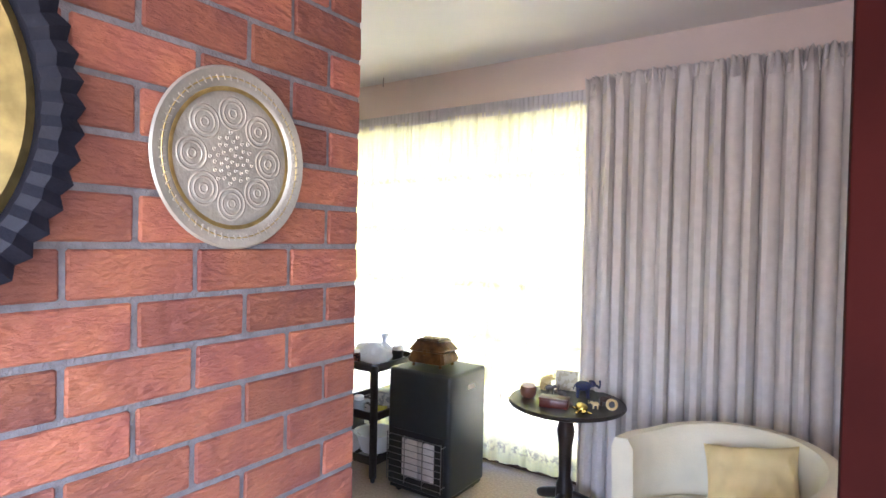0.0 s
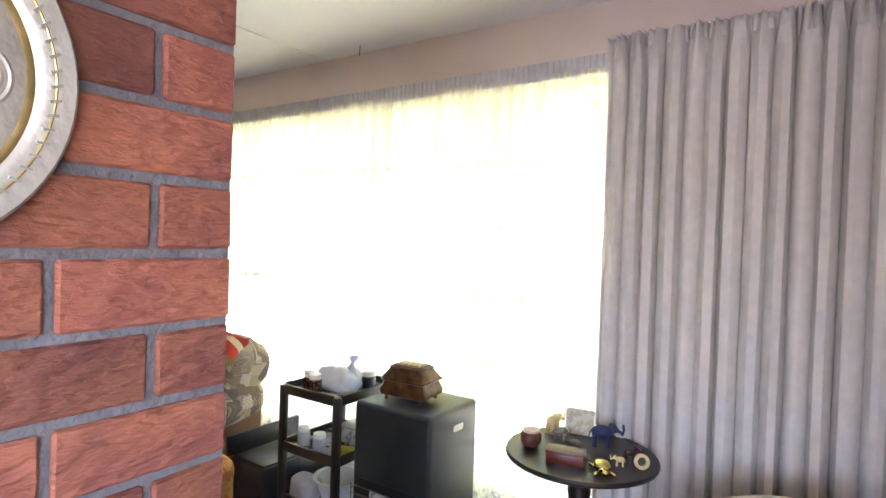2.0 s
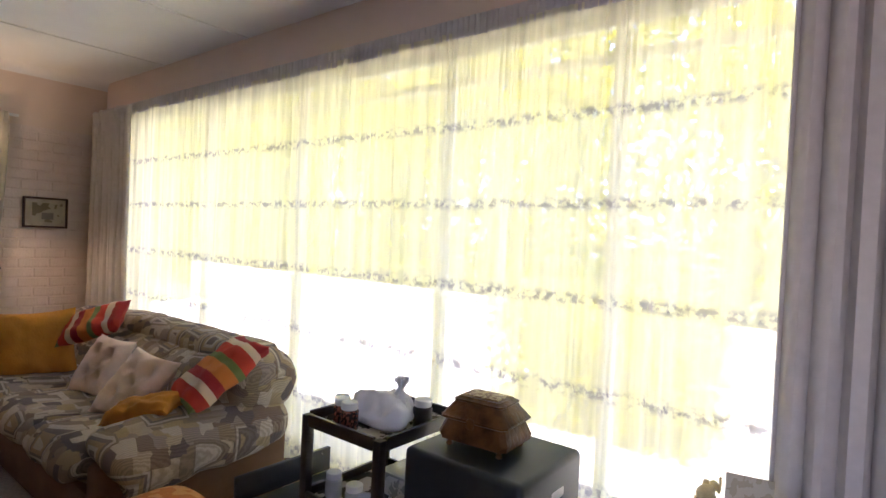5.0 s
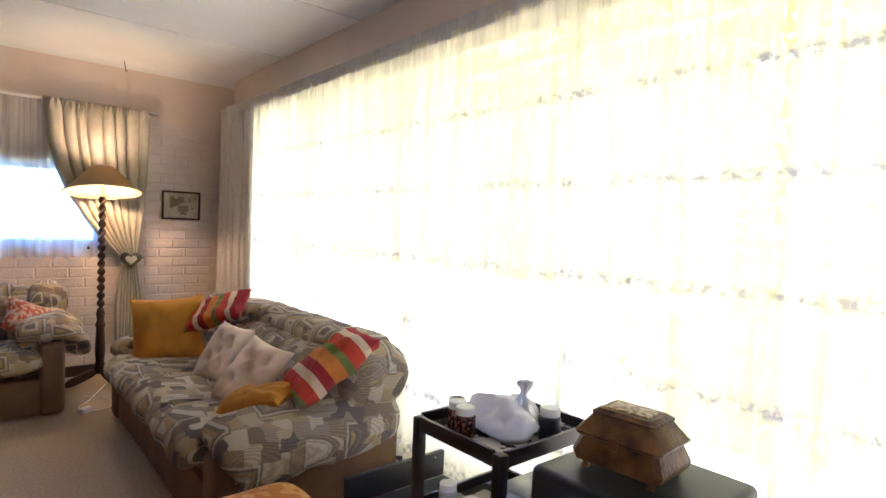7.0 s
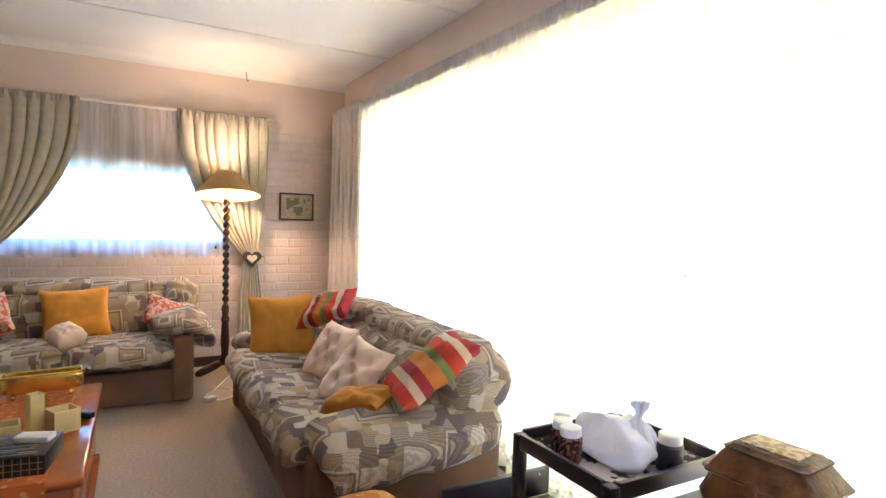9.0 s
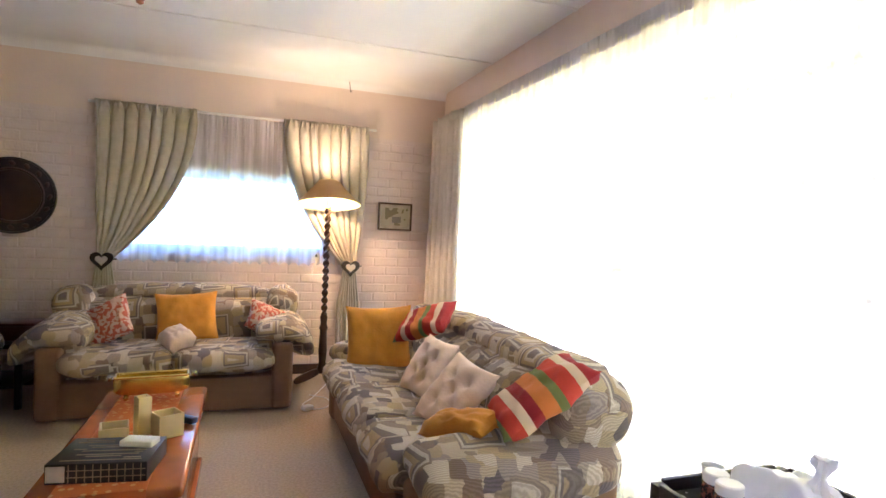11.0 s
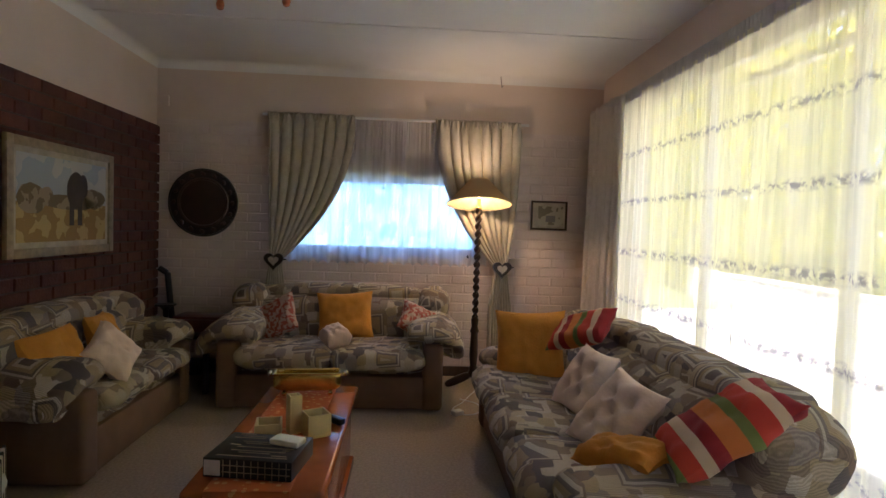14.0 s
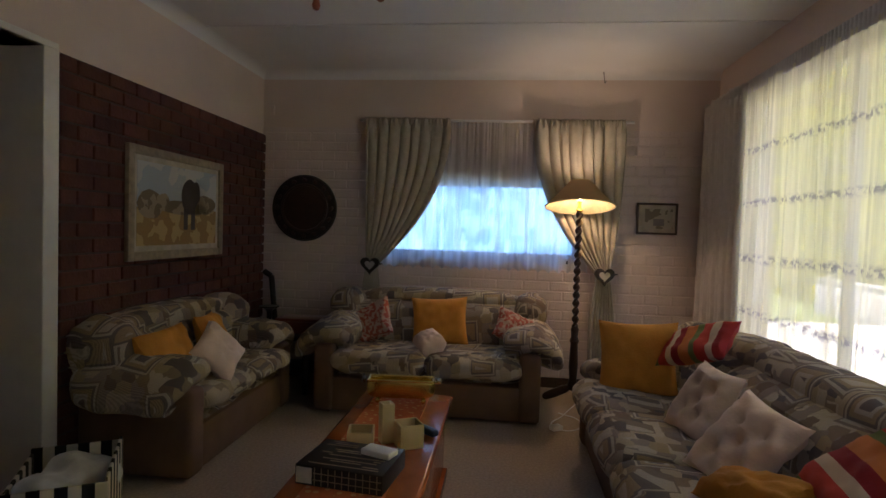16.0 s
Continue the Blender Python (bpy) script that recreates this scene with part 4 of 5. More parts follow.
# ---- round table with figurines ----
RX, RY, RZ = -0.77, 2.77, 0.665
rt = thing("round_table", pose(RX, RY, 0), "small round dark pedestal table by the window", "table")
part("tabletop", lathe([(0.30, RZ - 0.028), (0.316, RZ - 0.02), (0.32, RZ - 0.01), (0.314, RZ), (0.0, RZ)], 48), M_blackwood, rt)
part("pedestal", lathe([(0.05, 0.12), (0.045, 0.2), (0.032, 0.24), (0.038, 0.42), (0.05, 0.5), (0.04, 0.54), (0.07, RZ - 0.03)], 20), M_blackwood, rt)
for k in range(3):
    a = 2 * math.pi * k / 3 + 0.5
    lg = soft(0.26, 0.05, 0.06, 0.7, 0.6, 10, m=pose(0.13, 0, 0.10, 0, 22))
    part("foot", moved(lg, pose(0, 0, 0, 0, 0, math.degrees(a))), M_blackwood, rt)


def elephant(m, s, material, label, cloth=None):
    """A small carved elephant, one plain mesh."""
    bits = [soft(1.0, 0.55, 0.62, 0.9, 0.9, 12, m=pose(0, 0, 0.72)), soft(0.42, 0.40, 0.44, 1, 1, 10, m=pose(0.56, 0, 0.88))]
    for x in (-0.32, 0.30):
        for y in (-0.15, 0.15):
            bits.append(moved(lathe([(0.12, 0), (0.10, 0.2), (0.13, 0.55)], 10), pose(x, y, 0)))
    for y in (-1, 1):
        bits.append(soft(0.08, 0.30, 0.40, 1, 0.9, 8, m=pose(0.46, y * 0.27, 0.88, 0, 0, y * 30)))
        bits.append(rod((0.68, y * 0.09, 0.78), (0.92, y * 0.13, 0.72), 0.03, 6))
    tk = [(0.74, 0.86), (0.90, 0.74), (0.98, 0.62), (1.04, 0.86), (1.0, 1.12)]
    for (a, b), (c, d) in zip(tk, tk[1:]):
        bits.append(rod((a, 0, b), (c, 0, d), 0.06, 8))
    bits.append(rod((-0.5, 0, 0.8), (-0.62, 0, 0.45), 0.03, 6))
    ob = mesh_ob("elephant_figurine", join(*bits), material)
    ob.matrix_world = m @ Matrix.Diagonal((s, s, s, 1))
    return tagged(ob, label, "figurine", "animal figurines on the round table")


M_blueph = blotch("blue_painted_ornament", (0.015, 0.025, 0.12), (0.03, 0.035, 0.05), 18, 0.5, 0.35)
M_greyst = mat("grey_stone", (0.2, 0.18, 0.17), 0.4)
elephant(pose(-0.72, 2.89, RZ, 0, 0, 25), 0.09, M_blueph, "blue and black painted elephant figurine")
elephant(pose(-0.96, 2.92, RZ, 0, 0, 70), 0.075, M_bone, "tan elephant figurine with a raised trunk")
elephant(pose(-0.90, 2.84, RZ, 0, 0, 20), 0.05, M_greyst, "tiny mosaic elephant figurine")
elephant(pose(-0.79, 2.76, RZ, 0, 0, 170), 0.05, M_greyst, "small grey stone elephant figurine")
elephant(pose(-0.57, 2.80, RZ, 0, 0, 30), 0.05, M_darkwood, "small dark wooden elephant figurine")
elephant(pose(-0.59, 2.72, RZ, 0, 0, 200), 0.036, M_bone, "tiny pale elephant figurine")
candle = thing("candle_bowl", pose(-0.97, 2.70, RZ), "small wooden bowl holding a pale candle", "candle")
part("bowl", lathe([(0.03, 0), (0.045, 0.02), (0.047, 0.05), (0.04, 0.062)], 20), mat("turned_red_wood", (0.16, 0.06, 0.035), 0.4), candle)
part("wax", lathe([(0.038, 0.05), (0.036, 0.072), (0.0, 0.072)], 20, False), mat("wax", (0.65, 0.5, 0.42), 0.5), candle)
bxr = thing("trinket_box", pose(-0.78, 2.62, RZ, 0, 0, 14), "small reddish wooden trinket box", "box")
part("body", box(-0.075, -0.04, 0, 0.075, 0.04, 0.04, 0.003), M_mahogany, bxr)
part("lid", box(-0.078, -0.043, 0.04, 0.078, 0.043, 0.052, 0.003), M_mahogany, bxr)
tw = mesh_ob("turtle_figurine", join(soft(0.085, 0.065, 0.045, 1, 1, 10, m=pose(0, 0, 0.024)), *[soft(0.04, 0.016, 0.012, 1, 1, 6, m=pose(x, y, 0.008, 0, 0, a)) for x, y, a in ((0.04, 0.03, 30), (0.04, -0.03, -30), (-0.04, 0.03, -30), (-0.04, -0.03, 30))], soft(0.03, 0.025, 0.022, 1, 1, 6, m=pose(0.055, 0, 0.016))), M_brass)
tw.matrix_world = pose(-0.63, 2.62, RZ, 0, 0, -60)
tagged(tw, "small brass and black turtle figurine", "figurine")
cd = mesh_ob("card", box(-0.065, -0.003, 0, 0.065, 0.003, 0.115), blotch("printed_card", (0.5, 0.44, 0.3), (0.62, 0.57, 0.44), 30, 0.5), smooth=False)
cd.matrix_world = pose(-0.85, 2.97, RZ, -8, 0, 10)
tagged(cd, "cream printed card standing on the table", "card")
rg = mesh_ob("shell_figurine", moved(lathe([(0.018, -0.010), (0.030, -0.007), (0.030, 0.007), (0.018, 0.010), (0.018, -0.010)], 18, False), pose(0, 0, 0.031, 80, 0, 30)), M_bone)
rg.location = (-0.51, 2.74, RZ)
tagged(rg, "pale ring-shaped carving of bone", "figurine")
ph = mesh_ob("scorpion_ornament", soft(0.05, 0.035, 0.02, 0.9, 0.9, 8, 0.004, 2), M_greyst)
ph.matrix_world = pose(-0.73, 2.70, RZ + 0.01)
tagged(ph, "small dark carved ornament", "figurine")

# ---- tub chair ----
tc = thing("tub_chair", pose(0.06, 2.24, 0, 0, 0, -40), "cream leather tub armchair with a curved back", "armchair")
bm = bmesh.new()
outer = []
N = 40
for k in range(N + 1):
    a = radians(-35 + 250 * k / N)
    h = 0.69 + 0.06 * max(0, math.sin(a)) ** 0.8
    ring = []
    for r, z in ((0.40, 0.10), (0.42, 0.35), (0.43, h - 0.04), (0.415, h), (0.36, h + 0.005), (0.335, h - 0.035), (0.325, 0.36), (0.32, 0.22)):
        ring.append(bm.verts.new((r * math.cos(a), r * math.sin(a), z)))
    outer.append(ring)
for a, b in zip(outer, outer[1:]):
    for k in range(7):
        bm.faces.new((a[k], a[k + 1], b[k + 1], b[k]))
bm.faces.new(outer[0]), bm.faces.new(outer[-1])
part("shell", bm, M_cream, tc)
part("seat", soft(0.63, 0.61, 0.18, 0.5, 0.6, 18, 0.004, 1, pose(0, -0.05, 0.36)), M_cream, tc)
part("base", lathe([(0.31, 0.04), (0.32, 0.1), (0.33, 0.30)], 32), M_cream, tc)
for sx in (-1, 1):
    for sy in (-1, 1):
        part("leg", lathe([(0.018, 0), (0.025, 0.1)], 10), M_darkwood, tc).location = (sx * 0.22, sy * 0.22, 0)
cushion(Matrix.Translation((0.17, 2.36, 0.58)) @ standing(0, 0, 0, -12, 35, 14).to_3x3().to_4x4(), 0.36, 0.34, 0.13, M_bone, "yellowish cream cushion in the tub chair", 15)

# ---- hall: open door, brass tray, round frame ----
dr = tagged(new("door_1"), "dark red-brown polished door standing open", "door", kind="structure")
part("leaf", box(0.388, 0.50, 0.01, 1.18, 0.54, 2.05, 0.004), M_door, dr)
part("door_handle", rod((0.46, 0.47, 1.0), (0.46, 0.50, 1.0), 0.012), M_brass, dr)

ty = thing("wall_tray", pose(-0.703, 0.573, 1.705, 0, 90, 0) @ Matrix.Diagonal((1.035, 1.0, 1, 1)), "round engraved tinned-brass tray hung on the brick", "tray")
part("dish", lathe([(0.0, 0.002), (0.145, 0.002), (0.152, 0.012), (0.158, 0.014), (0.186, 0.018), (0.19, 0.013), (0.187, 0.008), (0.158, 0.004), (0.15, -0.004), (0.0, -0.006)], 64, False), M_tray, ty)
M_engr = mat("engraved_line", (0.46, 0.43, 0.36), 0.5, 0.6, bump=0)
M_gilt = mat("worn_gilt", (0.55, 0.42, 0.16), 0.4, 0.9, var=0.4, scale=30, bump=0)


def ring(r, w, z, cx=0, cy=0, seg=28):
    return moved(lathe([(r - w, z), (r - w * 0.5, z + 0.0012), (r, z)], seg, False), pose(cx, cy, 0))


eng = []
for k in range(8):
    a = 2 * math.pi * k / 8
    for r in (0.036, 0.026, 0.012):
        eng.append(ring(r, 0.006, 0.0022, 0.095 * math.cos(a), 0.095 * math.sin(a)))
for k in range(40):
    a, r = 2.4 * k, 0.056 * math.sqrt((k + 0.5) / 40)
    eng.append(ring(0.005, 0.003, 0.0022, r * math.cos(a), r * math.sin(a), 10))
for k in range(64):
    a = 2 * math.pi * k / 64
    eng.append(moved(box(-0.006, -0.0015, 0.0145, 0.006, 0.0015, 0.0185), pose(0.166 * math.cos(a), 0.166 * math.sin(a), 0, 0, 0, math.degrees(a) + 20)))
tagged(part("engraving", join(*eng), M_engr, ty), kind="stuff")
part("gilt_band", join(ring(0.150, 0.010, 0.0072, seg=64), ring(0.168, 0.003, 0.0162, seg=64)), M_gilt, ty)

fm = thing("wall_ornament", pose(-0.70, -0.160, 1.735, 0, 90, 0) @ Matrix.Diagonal((1.27, 1.27, 1, 1)), "round wall frame with a ruffled black rim and gold band", "frame")
bm = bmesh.new()
rows = []
for k in range(241):
    a = 2 * math.pi * k / 240
    wv = 0.5 + 0.5 * math.sin(a * 60)
    rows.append([bm.verts.new(((r) * math.cos(a), (r) * math.sin(a), z)) for r, z in ((0.280, 0.012), (0.284, 0.028 + 0.006 * wv), (0.302, 0.040 + 0.012 * wv), (0.325 + 0.008 * wv, 0.03 + 0.008 * wv), (0.322, 0.0))])
for a, b in zip(rows, rows[1:]):
    for k in range(4):
        bm.faces.new((a[k], b[k], b[k + 1], a[k + 1]))
part("ruffle", bm, mat("navy_black_lacquer", (0.010, 0.011, 0.018), 0.6, spec=0.2), fm)
part("gold_band", lathe([(0.225, 0.012), (0.235, 0.026), (0.268, 0.03), (0.283, 0.014)], 64, False), M_gilt, fm)
part("panel", lathe([(0.0, 0.012), (0.228, 0.012)], 48, False), mat("pale_wood_panel", (0.55, 0.36, 0.18), 0.5), fm)

# ---- end wall: lamp, pictures, carved disc ----
fl = thing("floor_lamp", pose(-6.06, 2.07, 0), "dark barley-twist floor lamp, lit, with a coolie shade", "lamp")
bm = bmesh.new()
rows = []
for k in range(161):
    z = 0.62 + 0.93 * k / 160
    ring_ = []
    for j in range(16):
        a = 2 * math.pi * j / 16
        r = 0.021 + 0.009 * math.cos(2 * (a - z * 2 * math.pi / 0.13))
        ring_.append(bm.verts.new((r * math.cos(a), r * math.sin(a), z)))
    rows.append(ring_)
for a, b in zip(rows, rows[1:]):
    for k in range(16):
        bm.faces.new((a[k], a[(k + 1) % 16], b[(k + 1) % 16], b[k]))
part("twist_pole", bm, M_darkwood, fl)
part("stem", lathe([(0.03, 0.10), (0.045, 0.14), (0.03, 0.2), (0.038, 0.3), (0.03, 0.48), (0.04, 0.5), (0.026, 0.54), (0.034, 0.6), (0.022, 0.625)], 20), M_darkwood, fl)
for k in range(3):
    a = 120 * k + 30
    part("foot", moved(soft(0.24, 0.05, 0.07, 0.7, 0.6, 12, m=pose(0.13, 0, 0.075, 0, 24)), pose(0, 0, 0, 0, 0, a)), M_darkwood, fl)
part("socket", lathe([(0.022, 1.54), (0.03, 1.56), (0.016, 1.58), (0.016, 1.64)], 14), M_brass, fl)
LEAN = pose(0, 0, 1.69, 0, -10, 0) @ pose(0, 0, -1.69)
sh = part("shade", moved(lathe([(0.275, 1.585), (0.085, 1.79)], 40, False), LEAN), M_shade, fl, "brown cloth coolie shade")
part("shade_lining", moved(lathe([(0.271, 1.586), (0.082, 1.789)], 40, False), LEAN), M_shade_in, sh, "pale yellow shade lining")
part("shade_trim", moved(join(lathe([(0.276, 1.58), (0.280, 1.588), (0.274, 1.594)], 40, False), lathe([(0.084, 1.785), (0.09, 1.79), (0.084, 1.797)], 30, False)), LEAN), M_shade_in, sh)
part("bulb", soft(0.055, 0.055, 0.07, 1, 1, 12, m=pose(0, 0, 1.675)), M_bulb, fl)
lp = new("lamp_light", bpy.data.lights.new("lamp_light", "POINT"))
lp.data.energy, lp.data.color, lp.data.shadow_soft_size = LAMP_W, (1.0, 0.72, 0.38), 0.04
lp.location = (-6.06, 2.07, 1.72)


def framed(m, w, h, bar, material, art, label, mount=None, mw=0.03):
    """A framed picture in the local xz plane, facing -y."""
    ob = thing("framed_picture", m, label, "picture")
    for a in (-1, 1):
        part("frame_side", box(a * (w / 2 - bar / 2) - bar / 2, -0.03, -h / 2, a * (w / 2 - bar / 2) + bar / 2, 0, h / 2, 0.004), material, ob)
        part("frame_rail", box(-w / 2 + bar, -0.029, a * (h / 2 - bar / 2) - bar / 2, w / 2 - bar, 0, a * (h / 2 - bar / 2) + bar / 2, 0.004), material, ob)
    if mount:
        part("mount", box(-w / 2 + bar, -0.014, -h / 2 + bar, w / 2 - bar, -0.008, h / 2 - bar), mount, ob, smooth=False)
    for nm, bmx, mt in art:
        part(nm, bmx, mt, ob, smooth=False)
    return ob


M_sepia = blotch("sepia_print", (0.20, 0.17, 0.12), (0.42, 0.38, 0.29), 9, 0.5)
framed(pose(XF + 0.016, 2.77, 1.52, 0, 0, 90), 0.34, 0.27, 0.018, M_darkwood, [("print", box(-0.10, -0.018, -0.085, 0.13, -0.0145, 0.085), M_sepia), ("figure", box(-0.03, -0.0195, -0.06, 0.06, -0.0182, 0.0), M_greyst)], "small brown-framed sepia landscape print", mat("cream_mount", (0.5, 0.44, 0.34), 0.9))
M_skyp = blotch("painted_sky", (0.34, 0.38, 0.42), (0.46, 0.46, 0.44), 4, 0.5)
M_veld = blotch("painted_grassland", (0.30, 0.19, 0.07), (0.45, 0.33, 0.14), 9, 0.5)
M_bush = blotch("painted_bush", (0.16, 0.12, 0.07), (0.30, 0.24, 0.16), 12, 0.5)
M_eleph = mat("painted_grey_shape", (0.07, 0.055, 0.05), 0.7)


def blob(cx, cz, rx, rz, y, seg=22, rough=0.12, seed=0):
    bm = bmesh.new()
    f = [bm.verts.new((cx + rx * math.cos(2 * math.pi * k / seg) * (1 + rough * noise.noise(Vector((k, seed, 0)) * 0.9)), y, cz + rz * math.sin(2 * math.pi * k / seg) * (1 + rough * noise.noise(Vector((k, seed, 5)) * 0.9)))) for k in range(seg)]
    e = bmesh.ops.extrude_face_region(bm, geom=[bm.faces.new(f)])
    bmesh.ops.translate(bm, vec=(0, -0.001, 0), verts=[v for v in e["geom"] if isinstance(v, bmesh.types.BMVert)])
    return bm


M_giltfr = mat("worn_cream_gilt_frame", (0.34, 0.27, 0.17), 0.5, var=0.3, scale=25, bump=0.2)
framed(pose(-5.07, YL + 0.035, 1.475, 0, 0, 180), 1.10, 0.70, 0.055, M_giltfr, [
    ("sky", box(-0.46, -0.017, -0.02, 0.46, -0.0145, 0.26), M_skyp),
    ("grassland", box(-0.46, -0.017, -0.26, 0.46, -0.0145, -0.02), M_veld),
    ("bush", join(blob(0.30, 0.02, 0.15, 0.07, -0.0175, seed=3), blob(-0.33, 0.0, 0.13, 0.09, -0.0175, seed=4), blob(0.05, -0.01, 0.3, 0.05, -0.0175, seed=8)), M_bush),
    ("animal", join(blob(0.10, 0.07, 0.10, 0.12, -0.019, seed=1, rough=0.05), box(0.12, -0.0195, -0.16, 0.17, -0.019, 0.05), box(0.03, -0.0195, -0.16, 0.08, -0.019, 0.05), blob(0.18, 0.1, 0.05, 0.08, -0.0192, seed=2, rough=0.05)), M_eleph),
    ("far_animal", join(blob(-0.20, 0.02, 0.06, 0.055, -0.019, seed=6), blob(-0.28, 0.0, 0.05, 0.045, -0.0192, seed=7)), M_bush)],
    "large framed painting of elephants in dry grassland", mat("linen_slip", (0.5, 0.44, 0.33), 0.9))

dc = thing("carved_disc", pose(XF + 0.018, -0.36, 1.53, 0, 90, 0), "round dark carved wooden plaque with a pierced border", "plaque")
part("board", lathe([(0.0, 0.004), (0.20, 0.004), (0.205, 0.016), (0.215, 0.02), (0.225, 0.012)], 48, False), M_darkwood, dc)
part("border", lathe([(0.222, 0.006), (0.225, 0.012), (0.288, 0.012), (0.292, 0.022), (0.302, 0.022), (0.306, 0.0)], 64, False), M_blackwood, dc)
for k in range(16):
    a = 2 * math.pi * k / 16
    part("carving", soft(0.05, 0.035, 0.022, 1, 1, 6, m=pose(0.256 * math.cos(a), 0.256 * math.sin(a), 0.016, 0, 0, math.degrees(a) + 55)), M_darkwood, dc)

hk = mesh_ob("ceiling_hook", join(rod((0, 0, 0), (0.02, 0.01, -0.10), 0.004), rod((0.02, 0.01, -0.10), (0.03, 0.02, -0.085), 0.004)), M_greyst)
hk.location = (XF + 0.06, 2.27, HC - 0.02)
tagged(hk, "small grey wire hook below the ceiling", "hook")
hk2 = mesh_ob("ceiling_hook", join(rod((0, 0, 0), (0.0, -0.005, -0.07), 0.003), rod((0, -0.005, -0.07), (0.01, -0.01, -0.06), 0.003)), M_greyst)
hk2.location = (-2.45, YW - 0.12, HC - 0.0)
tagged(hk2, "small wire hook near the curtain track", "hook")
tm = mesh_ob("wall_sensor", box(0, -0.03, -0.045, 0.03, 0.03, 0.045, 0.006), M_wall)
tm.location = (XF, -0.70, 2.42)
tagged(tm, "small cream plastic box on the wall", "sensor")

# two wooden pulls on cords from the ceiling
for x, y in ((-3.55, 0.735), (-3.48, 1.0)):
    pl = thing("cord_pull", pose(x, y, 0), "turned wooden pull hanging on a cord", "pull", "fan pulls")
    part("cord", rod((0, 0, 2.25), (0, 0, HC), 0.002, 6), M_brass, pl)
    part("pull", lathe([(0.002, 2.19), (0.012, 2.195), (0.016, 2.21), (0.009, 2.24), (0.004, 2.252)], 14), mat("red_pull_wood", (0.3, 0.09, 0.04), 0.35), pl)

# ---- shaded corner: side table, box, pipe stand ----
st = thing("side_table", pose(-6.0, -0.33, 0), "dark side table in the room's corner", "table")
part("tabletop", box(-0.30, -0.30, 0.44, 0.24, 0.28, 0.47, 0.006), M_blackwood, st)
for sx in (-0.26, 0.20):
    for sy in (-0.26, 0.24):
        part("leg", box(sx - 0.02, sy - 0.02, 0, sx + 0.02, sy + 0.02, 0.44, 0.004), M_blackwood, st)
part("lower_shelf", box(-0.27, -0.27, 0.15, 0.21, 0.25, 0.17, 0.004), M_blackwood, st)
wb = thing("wooden_box", pose(-6.02, -0.20, 0.47), "reddish brown wooden box on the side table", "box")
part("body", box(-0.12, -0.19, 0, 0.12, 0.17, 0.10, 0.004), M_mahogany, wb)
part("lid", box(-0.125, -0.195, 0.10, 0.125, 0.175, 0.125, 0.006), M_mahogany, wb)
cn = mesh_ob("red_candle", lathe([(0.03, 0), (0.036, 0.02), (0.036, 0.06), (0.02, 0.075)], 16), mat("red_wax", (0.5, 0.03, 0.02), 0.4))
cn.location = (-5.86, -0.50, 0.47)
tagged(cn, "small red candle on the side table", "candle")
cs = thing("candlestick", pose(-6.12, -0.54, 0.47), "tall dark candlestick with a wide cup", "candlestick")
part("stem", lathe([(0.06, 0), (0.055, 0.02), (0.02, 0.05), (0.024, 0.14), (0.05, 0.17), (0.085, 0.18), (0.085, 0.19), (0.0, 0.19)], 20), M_blackwood, cs)
wk = mesh_ob("walking_stick", join(rod((0.03, 0.05, 0), (-0.05, -0.08, 0.90), 0.026), rod((-0.05, -0.08, 0.895), (-0.045, -0.15, 0.94), 0.026), lathe([(0.03, 0.0), (0.026, 0.02)], 10)), M_blackwood)
wk.location = (-6.33, -0.56, 0)
tagged(wk, "dark stick with a bent handle leaning in the corner", "stick")

# striped fabric basket with white cloth
bs = thing("fabric_basket", pose(-3.72, -0.42, 0, 0, 0, 30), "black and cream striped fabric basket with white linen", "basket")
M_bstripe = stripes("black_cream_stripes", [(0, (0.02, 0.02, 0.02)), (0.5, (0.6, 0.55, 0.45))], 0, 5.0)
M_bstripe2 = stripes("black_cream_stripes_side", [(0, (0.02, 0.02, 0.02)), (0.5, (0.6, 0.55, 0.45))], 1, 4.0)
part("front", box(-0.24, -0.19, 0, 0.24, -0.175, 0.26, 0.005), M_bstripe, bs)
part("back", box(-0.24, 0.175, 0, 0.24, 0.19, 0.30, 0.005), M_bstripe, bs)
part("side", box(-0.255, -0.19, 0, -0.24, 0.19, 0.28, 0.005), M_bstripe2, bs)
part("side", box(0.24, -0.19, 0, 0.255, 0.19, 0.28, 0.005), M_bstripe2, bs)
part("bottom", box(-0.24, -0.175, 0, 0.24, 0.175, 0.012), M_bstripe, bs)
ln = mesh_ob("folded_linen", soft(0.42, 0.30, 0.26, 0.8, 0.6, 22, 0.05, 4), mat("white_linen", (0.7, 0.72, 0.72), 0.9, bump=0.5, bscale=25))
ln.location = (-3.72, -0.42, 0.16)
tagged(ln, "crumpled white linen lying in the basket", "linen")

# lamp flex and plug on the floor
cv = bpy.data.curves.new("lamp_flex", "CURVE")
cv.dimensions, cv.bevel_depth = "3D", 0.004
sp = cv.splines.new("BEZIER")
pts = [(-6.0, 2.1, 0.012), (-5.65, 1.95, 0.012), (-5.42, 1.86, 0.012), (-5.35, 1.97, 0.012), (-5.58, 2.06, 0.012), (-5.72, 1.93, 0.012)]
sp.bezier_points.add(len(pts) - 1)
for b, p in zip(sp.bezier_points, pts):
    b.co, b.handle_left_type, b.handle_right_type = p, "AUTO", "AUTO"
fx = new("lamp_flex", cv)
cv.materials.append(M_white_plastic)
tagged(fx, "pale electric flex coiled on the carpet", "cable")
pg = mesh_ob("plug", box(-0.03, -0.04, 0, 0.03, 0.04, 0.035, 0.008, 3), M_white_plastic)
